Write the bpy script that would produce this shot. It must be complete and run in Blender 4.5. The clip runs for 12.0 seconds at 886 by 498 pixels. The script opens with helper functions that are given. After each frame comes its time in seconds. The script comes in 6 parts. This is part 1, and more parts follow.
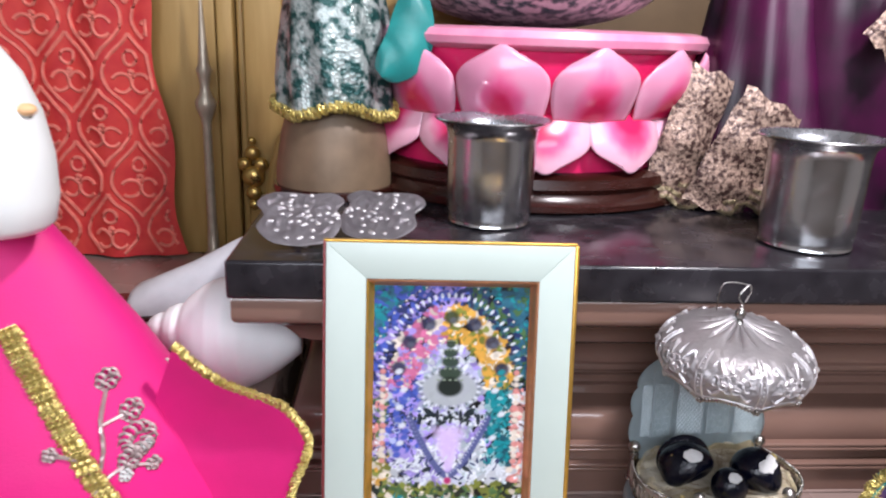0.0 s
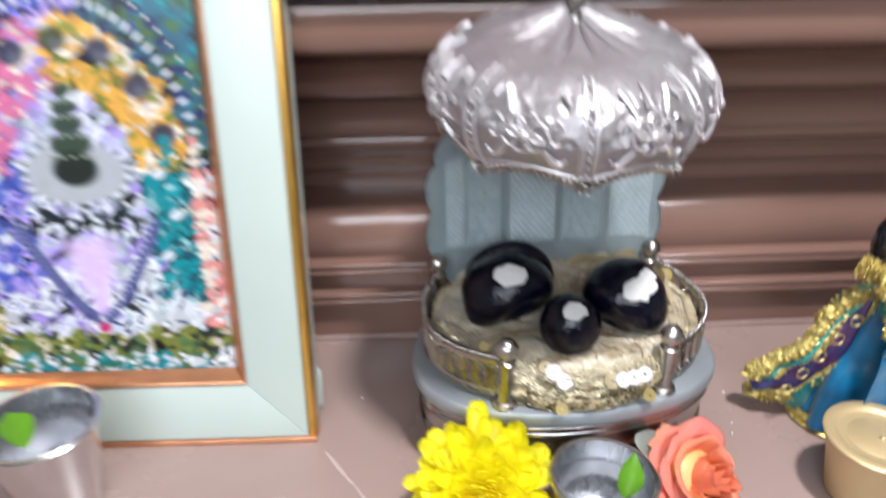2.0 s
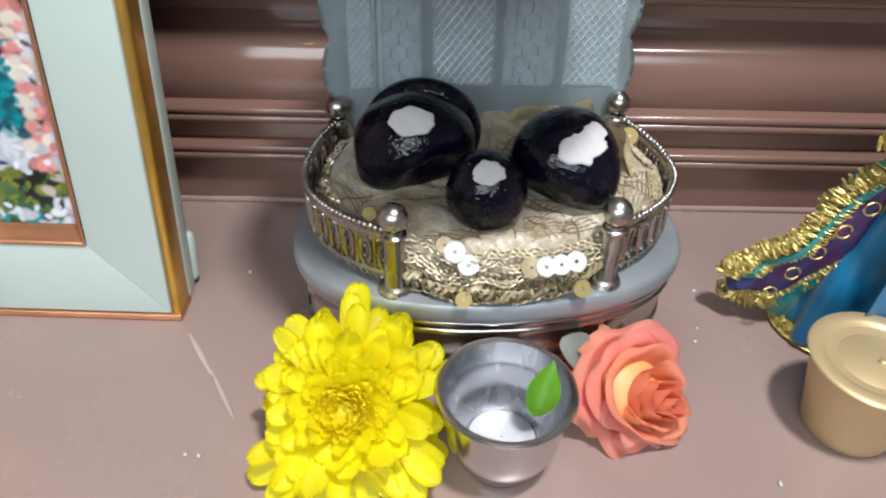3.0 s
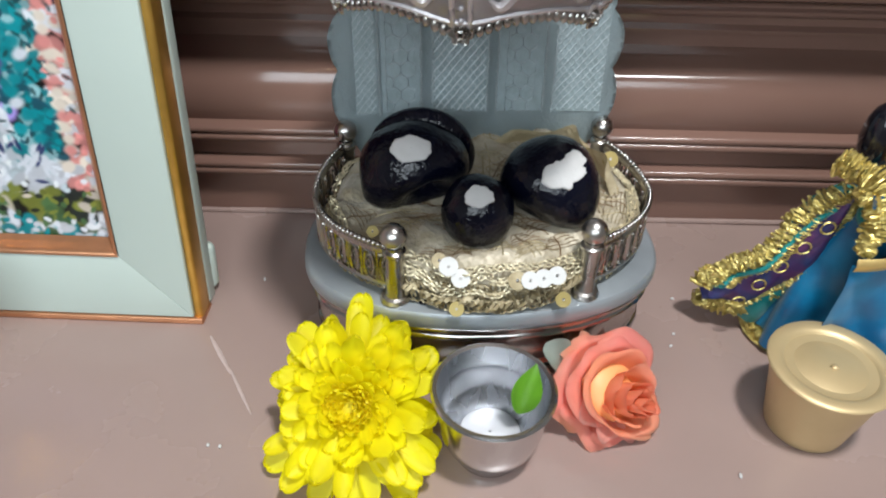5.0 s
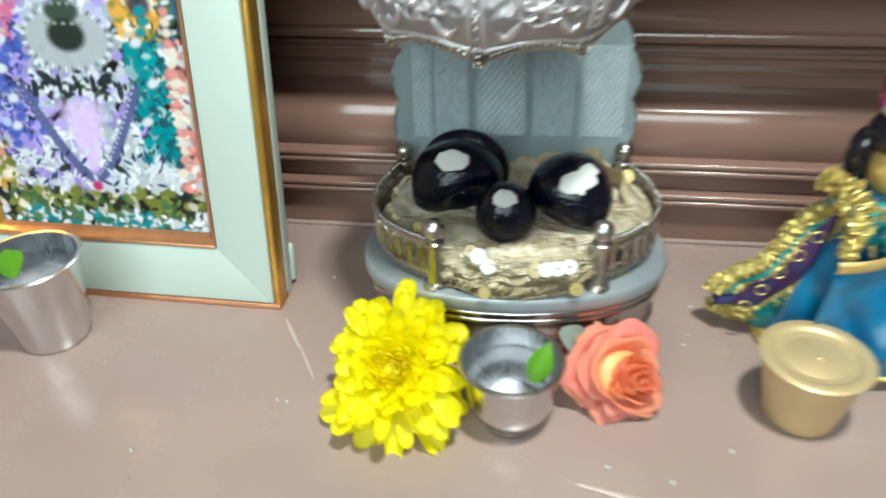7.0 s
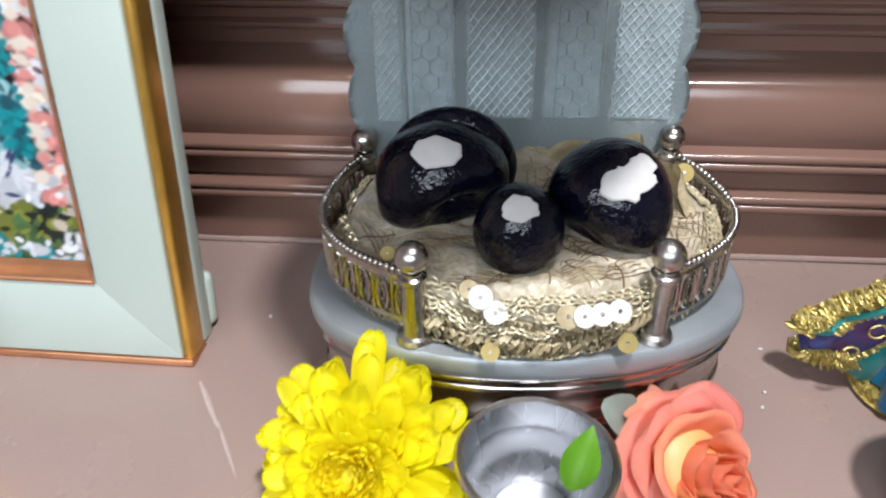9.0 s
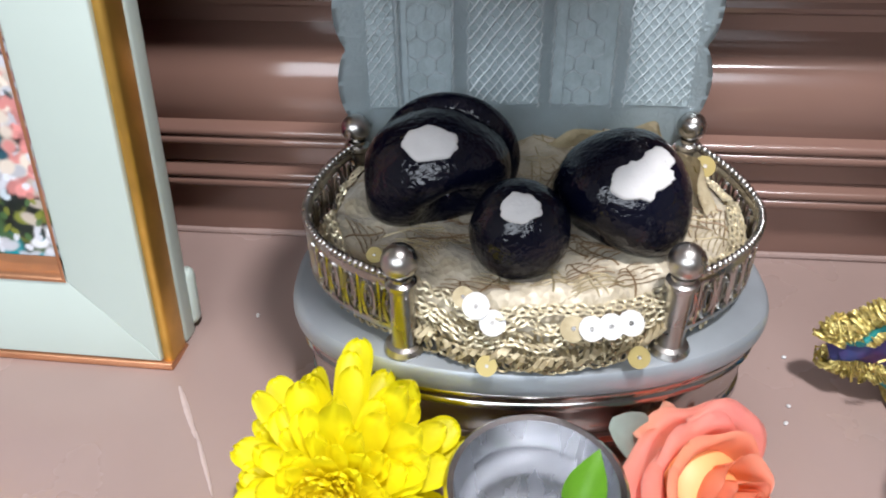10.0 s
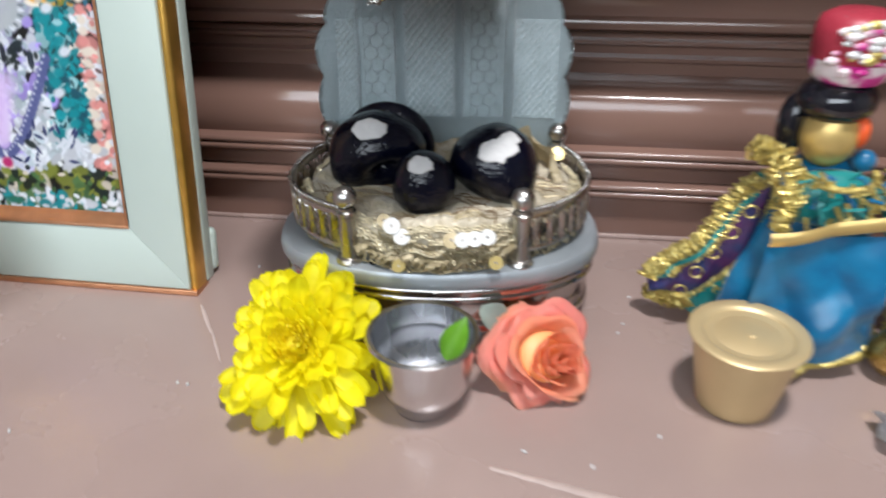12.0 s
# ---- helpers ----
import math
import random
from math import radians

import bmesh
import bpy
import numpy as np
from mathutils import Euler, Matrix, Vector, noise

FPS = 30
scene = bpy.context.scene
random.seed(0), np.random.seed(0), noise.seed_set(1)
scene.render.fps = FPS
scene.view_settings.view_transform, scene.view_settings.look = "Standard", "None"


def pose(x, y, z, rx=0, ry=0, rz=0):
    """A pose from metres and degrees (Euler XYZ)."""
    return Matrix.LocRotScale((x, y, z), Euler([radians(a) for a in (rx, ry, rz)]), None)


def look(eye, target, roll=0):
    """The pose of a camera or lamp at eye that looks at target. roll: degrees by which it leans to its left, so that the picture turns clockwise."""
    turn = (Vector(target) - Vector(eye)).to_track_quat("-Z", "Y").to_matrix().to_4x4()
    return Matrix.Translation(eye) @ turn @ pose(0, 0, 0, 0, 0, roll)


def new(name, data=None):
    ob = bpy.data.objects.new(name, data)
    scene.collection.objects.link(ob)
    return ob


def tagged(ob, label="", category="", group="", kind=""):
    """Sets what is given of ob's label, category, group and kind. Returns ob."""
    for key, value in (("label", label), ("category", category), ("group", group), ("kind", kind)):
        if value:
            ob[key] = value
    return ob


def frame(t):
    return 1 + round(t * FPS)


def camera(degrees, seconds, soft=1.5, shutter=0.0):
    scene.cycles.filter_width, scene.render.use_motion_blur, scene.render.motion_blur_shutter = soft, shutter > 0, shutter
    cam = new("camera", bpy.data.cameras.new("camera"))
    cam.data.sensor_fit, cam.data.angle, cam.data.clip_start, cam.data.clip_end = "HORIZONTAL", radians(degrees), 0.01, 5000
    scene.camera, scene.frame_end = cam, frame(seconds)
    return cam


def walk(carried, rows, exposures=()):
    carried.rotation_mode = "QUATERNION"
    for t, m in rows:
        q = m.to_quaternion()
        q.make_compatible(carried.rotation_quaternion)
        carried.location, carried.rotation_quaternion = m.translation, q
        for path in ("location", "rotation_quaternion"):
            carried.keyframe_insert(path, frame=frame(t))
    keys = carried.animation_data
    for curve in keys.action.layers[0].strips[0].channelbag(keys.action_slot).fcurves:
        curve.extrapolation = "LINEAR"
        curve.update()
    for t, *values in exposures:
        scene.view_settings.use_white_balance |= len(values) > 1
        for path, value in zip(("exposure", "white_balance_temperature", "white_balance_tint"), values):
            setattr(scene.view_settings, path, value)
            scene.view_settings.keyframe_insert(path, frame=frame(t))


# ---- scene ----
cam = camera(62.0, 12.0, soft=2.0, shutter=0.5)
PATH = [
    (0, (-0.286, -0.613, 0.429), (-0.145, 1.3, -0.139), 2.1),
    (0.5, (-0.265, -0.555, 0.406), (-0.125, 1.346, -0.2), 1.9),
    (0.8, (-0.258, -0.542, 0.402), (-0.136, 1.35, -0.234), 1.9),
    (1, (-0.252, -0.529, 0.397), (-0.123, 1.357, -0.256), 2.1),
    (1.5, (-0.18, -0.472, 0.372), (-0.076, 1.358, -0.427), 0.9),
    (1.8, (-0.12, -0.435, 0.308), (0.0, 1.383, -0.517), 0.9),
    (2, (-0.079, -0.388, 0.281), (0.0, 1.354, -0.698), -0.5),
    (2.2, (-0.05, -0.35, 0.265), (-0.029, 1.327, -0.824), -1.1),
    (2.5, (-0.036, -0.332, 0.237), (-0.04, 1.309, -0.907), 0.2),
    (3, (-0.024, -0.324, 0.226), (-0.005, 1.243, -1.017), 1.6),
    (3.1, (-0.022, -0.324, 0.225), (-0.006, 1.246, -1.014), 1.8),
    (5, (-0.019, -0.343, 0.251), (-0.025, 1.215, -1.003), 1.3),
    (5.2, (-0.016, -0.379, 0.261), (-0.017, 1.267, -0.875), 1.5),
    (5.5, (0.001, -0.447, 0.285), (0.044, 1.212, -0.831), 2.0),
    (5.9, (0.052, -0.496, 0.299), (0.092, 1.17, -0.806), 1.4),
    (6.1, (0.07, -0.497, 0.286), (0.06, 1.197, -0.777), 1.6),
    (6.4, (0.091, -0.481, 0.262), (-0.106, 1.188, -0.821), 2.8),
    (6.5, (0.086, -0.467, 0.266), (-0.119, 1.18, -0.849), 3.5),
    (6.8, (0.051, -0.434, 0.278), (-0.254, 1.192, -0.846), -1.1),
    (7, (0.009, -0.405, 0.263), (-0.243, 1.229, -0.862), -1.8),
    (7.1, (0.001, -0.392, 0.253), (-0.252, 1.253, -0.856), -2.1),
    (8.8, (-0.014, -0.319, 0.212), (-0.177, 1.323, -0.917), -0.8),
    (9, (-0.013, -0.303, 0.207), (-0.16, 1.34, -0.924), -0.8),
    (9.5, (-0.004, -0.287, 0.199), (-0.166, 1.331, -0.965), -1.1),
    (10, (-0.009, -0.281, 0.199), (-0.19, 1.331, -0.971), -1.1),
    (10.5, (-0.012, -0.295, 0.202), (-0.202, 1.341, -0.933), -0.9),
    (11, (-0.01, -0.311, 0.202), (-0.207, 1.333, -0.919), -1.0),
    (11.5, (-0.003, -0.343, 0.208), (-0.21, 1.34, -0.852), -1.0),
    (12, (0.043, -0.403, 0.221), (-0.194, 1.309, -0.786), -0.6),
]
walk(cam, [(t, look(eye, target, roll)) for t, eye, target, roll in PATH],
     [(0, 0.0, 6500, 16), (2, 0.12, 6500, 12), (2.5, 0.06, 6500, 11), (3, -0.16, 6500, 10), (5, -0.26, 6500, 6), (5.5, 0.0, 6500, -2), (6, -0.03, 6500, -3), (6.5, 0.05, 6500, -7), (7, 0.07, 6500, -6), (7.2, 0.05, 6500, -5), (8.8, -0.02, 6500, 9), (9.5, 0.08, 6500, 12), (10.5, 0.04, 6500, 12), (11.5, -0.04, 6500, 13), (12, -0.12, 6500, 9)])

# ---- world and lamps ----
world = bpy.data.worlds.new("room_air")
world.use_nodes = True
scene.world = world
world.node_tree.nodes["Background"].inputs[0].default_value = (0.8, 0.8, 0.85, 1)
world.node_tree.nodes["Background"].inputs[1].default_value = 0.15


def area_lamp(name, eye, target, wide, high, power, colour):
    data = bpy.data.lights.new(name, "AREA")
    data.shape, data.size, data.size_y, data.energy, data.color = "RECTANGLE", wide, high, power, colour
    ob = new(name, data)
    ob.matrix_world = look(eye, target)
    return ob


# a small bright lamp hangs over the altar; daylight comes in from behind the viewer
area_lamp("altar_lamp", (0.14, -0.36, 1.02), (0.05, -0.08, 0.05), 0.085, 0.085, 13.2, (0.97, 0.965, 1.0))
area_lamp("window_light", (-0.20, -1.90, 0.95), (0.0, 0.0, 0.1), 1.9, 0.9, 46.0, (0.83, 0.91, 1.0))


# ---- materials ----
def mat(name, colour, rough=0.5, metal=0.0, vary=0.12, scale=30.0, bump=0.0, bump_scale=200.0, second=None, mix=0.5, kind="noise", coat=0.0, sheen=0.0, rough_vary=0.0, stretch=(1, 1, 1), soft=0.0):
    m = bpy.data.materials.new(name)
    m.use_nodes = True
    n, l = m.node_tree.nodes, m.node_tree.links
    b = n["Principled BSDF"]
    b.inputs["Roughness"].default_value = rough
    b.inputs["Metallic"].default_value = metal
    b.inputs["Coat Weight"].default_value = coat
    b.inputs["Coat Roughness"].default_value = 0.08
    b.inputs["Sheen Weight"].default_value = sheen
    b.inputs["Subsurface Weight"].default_value = soft
    b.inputs["Subsurface Scale"].default_value = 0.004
    tc = n.new("ShaderNodeTexCoord")
    mp = n.new("ShaderNodeMapping")
    mp.inputs["Scale"].default_value = stretch
    l.new(tc.outputs["Object"], mp.inputs["Vector"])
    big = n.new("ShaderNodeTexNoise")
    big.inputs["Scale"].default_value = scale
    big.inputs["Detail"].default_value = 6.0
    l.new(mp.outputs["Vector"], big.inputs["Vector"])
    ramp = n.new("ShaderNodeValToRGB")
    c2 = second or tuple(c * (1 - vary) for c in colour)
    c1 = colour if second else tuple(min(1.0, c * (1 + vary)) for c in colour)
    ramp.color_ramp.elements[0].position, ramp.color_ramp.elements[1].position = 0.5 - mix / 2, 0.5 + mix / 2
    ramp.color_ramp.elements[0].color, ramp.color_ramp.elements[1].color = (*c2, 1), (*c1, 1)
    fine = n.new("ShaderNodeTexVoronoi" if kind == "cells" else "ShaderNodeTexNoise")
    fine.inputs["Scale"].default_value = bump_scale
    l.new(mp.outputs["Vector"], fine.inputs["Vector"])
    l.new(big.outputs["Fac"], ramp.inputs["Fac"])
    l.new(ramp.outputs["Color"], b.inputs["Base Color"])
    if rough_vary:
        mr = n.new("ShaderNodeMapRange")
        mr.inputs["From Min"].default_value, mr.inputs["From Max"].default_value = 0.3, 0.7
        mr.inputs["To Min"].default_value, mr.inputs["To Max"].default_value = max(0.02, rough - rough_vary), rough + rough_vary
        l.new(big.outputs["Fac"], mr.inputs["Value"])
        l.new(mr.outputs["Result"], b.inputs["Roughness"])
    if bump:
        bp = n.new("ShaderNodeBump")
        bp.inputs["Strength"].default_value = bump
        bp.inputs["Distance"].default_value = 0.001
        l.new(fine.outputs[0], bp.inputs["Height"])
        l.new(bp.outputs["Normal"], b.inputs["Normal"])
    return m


def colour_mat(name, rough, coat=0.0):
    """A print whose colours are stored on the mesh."""
    m = bpy.data.materials.new(name)
    m.use_nodes = True
    n, l = m.node_tree.nodes, m.node_tree.links
    b = n["Principled BSDF"]
    b.inputs["Roughness"].default_value = rough
    b.inputs["Coat Weight"].default_value = coat
    a = n.new("ShaderNodeAttribute")
    a.attribute_name = "tint"
    l.new(a.outputs["Color"], b.inputs["Base Color"])
    return m


def translucent(m, share):
    """Lets light through a thin petal or leaf."""
    n, l = m.node_tree.nodes, m.node_tree.links
    b, out = n["Principled BSDF"], n["Material Output"]
    t, mix = n.new("ShaderNodeBsdfTranslucent"), n.new("ShaderNodeMixShader")
    mix.inputs[0].default_value = share
    l.new(b.inputs["Base Color"].links[0].from_socket, t.inputs["Color"])
    l.new(b.outputs[0], mix.inputs[1])
    l.new(t.outputs[0], mix.inputs[2])
    l.new(mix.outputs[0], out.inputs["Surface"])


PAINT = mat("brown_gloss_paint", (0.32, 0.233, 0.206), 0.27, vary=0.1, scale=9, bump=0.05, bump_scale=90, rough_vary=0.05)
PLINTH = mat("plinth_gloss_paint", (0.205, 0.118, 0.092), 0.16, vary=0.14, scale=14, bump=0.06, bump_scale=120, rough_vary=0.06, stretch=(0.3, 1, 1))
PLINTH.node_tree.nodes["Principled BSDF"].inputs["Specular IOR Level"].default_value = 0.65
SCRATCH = mat("pale_scratch", (0.43, 0.335, 0.3), 0.35, scale=150)
# pale colour for the window's reflection painted on the glossy shelf
GLINT = mat("pale_painted_glint", (0.47, 0.37, 0.34), 0.3, scale=150)
GRANITE = mat("dark_granite", (0.030, 0.027, 0.032), 0.22, second=(0.008, 0.007, 0.009), mix=0.5, scale=38, rough_vary=0.10, bump=0.05, bump_scale=300)
MINT = mat("mint_white_lacquer", (0.49, 0.575, 0.525), 0.38, vary=0.03, scale=20, bump=0.03, bump_scale=60)
GILT = mat("gilt_edge", (0.72, 0.42, 0.09), 0.3, 0.85, vary=0.18, scale=60, bump=0.05)
COPPER = mat("copper_lip", (0.62, 0.3, 0.16), 0.32, 0.8, vary=0.2, scale=60)
MAROON = mat("maroon_edge", (0.22, 0.03, 0.03), 0.4, scale=60)
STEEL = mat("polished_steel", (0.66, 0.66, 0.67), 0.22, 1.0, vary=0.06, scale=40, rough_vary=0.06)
# the same steel made paler: light reflected from the cup bottom
STEEL_FLOOR = mat("satin_steel_lit", (0.72, 0.73, 0.76), 0.45, 0.45, vary=0.06, scale=60)
# the same steel made darker: shade on the inner walls
STEEL_IN = mat("brushed_steel_shaded", (0.44, 0.46, 0.49), 0.26, 0.9, vary=0.08, scale=90, stretch=(1, 1, 0.15), rough_vary=0.08)
SILVER = mat("tarnished_silver", (0.55, 0.53, 0.5), 0.27, 1.0, second=(0.3, 0.28, 0.26), mix=0.6, scale=60, bump=0.1, bump_scale=400, rough_vary=0.08)
SILVER_PLATE = mat("grey_silver_plate", (0.5, 0.47, 0.5), 0.38, 0.55, second=(0.34, 0.31, 0.33), mix=0.45, scale=70, bump=0.2, bump_scale=300)
BAND = mat("polished_silver_band", (0.5, 0.49, 0.48), 0.16, 1.0, second=(0.34, 0.31, 0.3), mix=0.5, scale=45, rough_vary=0.06, bump=0.05, bump_scale=200)
SILVER_BASE = mat("satin_silver", (0.34, 0.375, 0.40), 0.42, 0.5, vary=0.12, scale=40, bump=0.04, bump_scale=500, rough_vary=0.06)
FROST = mat("frosted_silver_sheet", (0.48, 0.58, 0.61), 0.42, 0.35, vary=0.12, scale=50, bump=0.3, bump_scale=800)
ENGRAVE = mat("engraved_lines", (0.54, 0.61, 0.63), 0.4, 0.15, vary=0.2, scale=200)
PANEL = mat("hammered_silver_panel", (0.40, 0.485, 0.51), 0.45, 0.30, second=(0.30, 0.37, 0.385), mix=0.45, scale=220, bump=0.25, bump_scale=700)
EMBOSS = mat("embossed_silver", (0.56, 0.53, 0.54), 0.44, 0.65, vary=0.1, scale=80, bump=0.25, bump_scale=260, kind="cells")
STONE = mat("oiled_black_stone", (0.0015, 0.002, 0.007), 0.13, vary=0.3, scale=60, bump=0.5, bump_scale=520, rough_vary=0.06)
STONE.node_tree.nodes["Principled BSDF"].inputs["Specular IOR Level"].default_value = 0.36
PASTE = mat("white_paste", (0.56, 0.55, 0.54), 0.85, vary=0.05, scale=200, bump=0.3, bump_scale=500)
BROCADE = mat("gold_brocade", (0.58, 0.52, 0.40), 0.5, 0.1, second=(0.36, 0.30, 0.20), mix=0.35, scale=130, bump=0.6, bump_scale=420, kind="cells", sheen=0.3)
BRAID = mat("pale_gold_braid", (0.5, 0.42, 0.27), 0.4, 0.4, second=(0.3, 0.24, 0.13), mix=0.4, scale=220)
CORD = mat("twisted_gold_cord", (0.66, 0.58, 0.4), 0.32, 0.5, vary=0.3, scale=260)
GOLDCLOTH = mat("yellow_gold_cloth", (0.76, 0.67, 0.47), 0.5, 0.05, second=(0.56, 0.46, 0.28), mix=0.4, scale=90, bump=0.5, bump_scale=420, kind="cells")
SEQUIN = mat("white_sequin", (0.7, 0.7, 0.68), 0.2, 0.1, vary=0.04, coat=0.5)
SEQUIN_GOLD = mat("gold_sequin", (0.36, 0.28, 0.10), 0.3, 0.4, vary=0.1)
ZARI = mat("gold_zari_thread", (0.86, 0.72, 0.28), 0.3, 0.6, second=(0.46, 0.34, 0.07), mix=0.35, scale=500, bump=0.4, bump_scale=900)
YELLOW = mat("yellow_petal", (1.0, 0.88, 0.012), 0.5, vary=0.08, scale=90, bump=0.15, bump_scale=250)
YELLOW_IN = mat("yellow_heart", (1.0, 0.80, 0.015), 0.55, vary=0.15, scale=200)
ROSE_HEART = mat("orange_petal", (1.0, 0.42, 0.16), 0.5, vary=0.1, scale=60)
ROSE_PALE = mat("pale_pink_petal", (1.0, 0.56, 0.48), 0.5, vary=0.1, scale=60)
SEPAL = mat("grey_green_sepal", (0.42, 0.5, 0.44), 0.5, vary=0.2, scale=80)
LEAF = mat("green_leaf", (0.22, 0.5, 0.04), 0.4, vary=0.15, scale=80, bump=0.1)
DAISY = mat("white_lilac_petal", (0.78, 0.76, 0.86), 0.5, vary=0.06, scale=80, bump=0.1)
DAISY_HEART = mat("dark_purple_heart", (0.07, 0.02, 0.1), 0.7, vary=0.3, scale=400, bump=0.5, bump_scale=600)
GOLD_CUP = mat("matt_gold_cup", (0.6, 0.46, 0.25), 0.42, 0.45, vary=0.06, scale=50)
FOIL = mat("crumpled_foil", (0.8, 0.81, 0.83), 0.3, 0.85, vary=0.08, scale=100, bump=0.3, bump_scale=250)
PINK = mat("hot_pink_velvet", (0.76, 0.005, 0.20), 0.6, vary=0.12, scale=14, bump=0.2, bump_scale=700, sheen=0.12)
MARBLE = mat("white_marble", (0.8, 0.82, 0.8), 0.35, vary=0.03, scale=30)
PEACH = mat("peach_paint", (0.85, 0.5, 0.25), 0.5)
SILVER_THREAD = mat("silver_thread", (0.55, 0.43, 0.42), 0.35, 0.5, vary=0.25, scale=300)
WATER = bpy.data.materials.new("clear_water")
WATER.use_nodes = True
WATER.node_tree.nodes["Principled BSDF"].inputs["Transmission Weight"].default_value = 1.0
WATER.node_tree.nodes["Principled BSDF"].inputs["Roughness"].default_value = 0.02
WATER.node_tree.nodes["Principled BSDF"].inputs["IOR"].default_value = 1.33
CONCH = mat("white_conch", (0.88, 0.9, 0.9), 0.6, vary=0.04, scale=25, bump=0.05, bump_scale=120)
CLOTH = mat("white_cotton", (0.62, 0.63, 0.66), 0.9, vary=0.1, scale=50, bump=0.3, bump_scale=600)
BRASS = mat("brass", (0.55, 0.38, 0.12), 0.3, 0.9, vary=0.2, scale=60, rough_vary=0.08)
STOOL = mat("brown_gold_stool", (0.17, 0.115, 0.07), 0.5, 0.1, vary=0.25, scale=30, bump=0.1)
BROWNPOT = mat("brown_pot", (0.2, 0.13, 0.07), 0.4, 0.3, vary=0.2, scale=30)
REDWOOD = mat("dark_red_wood", (0.028, 0.007, 0.005), 0.22, vary=0.35, scale=60, stretch=(0.2, 0.2, 1), rough_vary=0.08)
GOLDWOOD = mat("gold_painted_wood", (0.42, 0.27, 0.09), 0.45, 0.2, second=(0.33, 0.2, 0.06), mix=0.5, scale=25, stretch=(3, 3, 0.4), bump=0.1)
GREYGOLD = mat("worn_silver_post", (0.40, 0.34, 0.26), 0.4, 0.5, vary=0.2, scale=60)
LOTUS_PINK = mat("lotus_pink", (0.82, 0.2, 0.36), 0.3, second=(0.84, 0.42, 0.54), mix=0.5, scale=22, coat=0.3)
LOTUS_DEEP = mat("lotus_deep_pink", (0.72, 0.02, 0.12), 0.3, vary=0.15, scale=40, coat=0.3)
PURPLE = mat("purple_satin", (0.06, 0.001, 0.034), 0.42, second=(0.004, 0.001, 0.005), mix=0.3, scale=13)
BROCADE_ROSE = mat("rose_gold_brocade", (0.46, 0.32, 0.25), 0.42, 0.2, second=(0.06, 0.028, 0.025), mix=0.2, scale=190, bump=0.8, bump_scale=330, kind="cells")
TEAL_SILVER = mat("silver_teal_brocade", (0.40, 0.46, 0.44), 0.35, 0.4, second=(0.008, 0.06, 0.055), mix=0.16, scale=75, bump=0.8, bump_scale=250, kind="cells")
TEAL = mat("teal_satin", (0.0, 0.2, 0.19), 0.4, vary=0.2, scale=40, sheen=0.3)
BLUE = mat("peacock_blue_satin", (0.0, 0.17, 0.34), 0.3, second=(0.0, 0.075, 0.18), mix=0.4, scale=70, sheen=0.2)
NAVY = mat("navy_cloth", (0.02, 0.035, 0.12), 0.5, second=(0.09, 0.02, 0.09), mix=0.3, scale=90)
MAGENTA = mat("magenta_cloth", (0.55, 0.02, 0.24), 0.5, second=(0.8, 0.7, 0.7), mix=0.15, scale=110)
SATINRED = mat("turban_red", (0.34, 0.03, 0.05), 0.4, vary=0.2, scale=60)
BLACK = mat("black_lacquer", (0.008, 0.008, 0.012), 0.15, coat=0.5)
GOLDFACE = mat("gold_paint", (0.62, 0.44, 0.16), 0.35, 0.5, vary=0.15, scale=90)
ORANGE = mat("orange_paint", (0.75, 0.1, 0.02), 0.5)
YELLOWCLOTH = mat("yellow_satin", (0.8, 0.5, 0.04), 0.4, second=(0.7, 0.22, 0.03), mix=0.3, scale=60, sheen=0.3)
REDCLOTH = mat("deep_red_cloth", (0.42, 0.005, 0.012), 0.5, vary=0.15, scale=50)
VIOLET = mat("violet_cloth", (0.1, 0.05, 0.5), 0.45, vary=0.2, scale=60)
CURTAIN = mat("red_curtain_cloth", (0.50, 0.014, 0.020), 0.65, second=(0.64, 0.05, 0.035), mix=0.4, scale=40, sheen=0.05, bump=0.2, bump_scale=500)
CURTAIN_MOTIF = mat("coral_woven_motif", (0.76, 0.20, 0.15), 0.6, vary=0.3, scale=60)
PRINT = colour_mat("colour_print", 0.3, 0.3)
ROSE_TINT = colour_mat("coral_rose_petal", 0.5)
for m, share in ((YELLOW, 0.5), (YELLOW_IN, 0.4), (ROSE_TINT, 0.4), (ROSE_PALE, 0.4), (DAISY, 0.3), (LEAF, 0.25)):
    translucent(m, share)
LOTUS_PETAL = colour_mat("painted_lotus_petal", 0.28, 0.4)
WALLPAINT = mat("cream_wall_paint", (0.42, 0.39, 0.36), 0.8, vary=0.05, scale=6, bump=0.1, bump_scale=80)
BACKPAINT = mat("brown_gold_wall", (0.16, 0.1, 0.05), 0.6, vary=0.2, scale=10, bump=0.1, bump_scale=80)
DARKROOM = mat("room_floor_tiles", (0.28, 0.24, 0.22), 0.4, vary=0.12, scale=8)


# ---- tools ----
def box(bm, x0, x1, y0, y1, z0, z1, bevel=0.0, slot=0):
    r = bmesh.ops.create_cube(bm, size=1.0)
    for v in r["verts"]:
        v.co = Vector((x0 + (v.co.x + 0.5) * (x1 - x0), y0 + (v.co.y + 0.5) * (y1 - y0), z0 + (v.co.z + 0.5) * (z1 - z0)))
    if bevel:
        edges = list({e for v in r["verts"] for e in v.link_edges})
        bmesh.ops.bevel(bm, geom=edges, offset=bevel, segments=3, affect="EDGES", profile=0.5)
    return bm


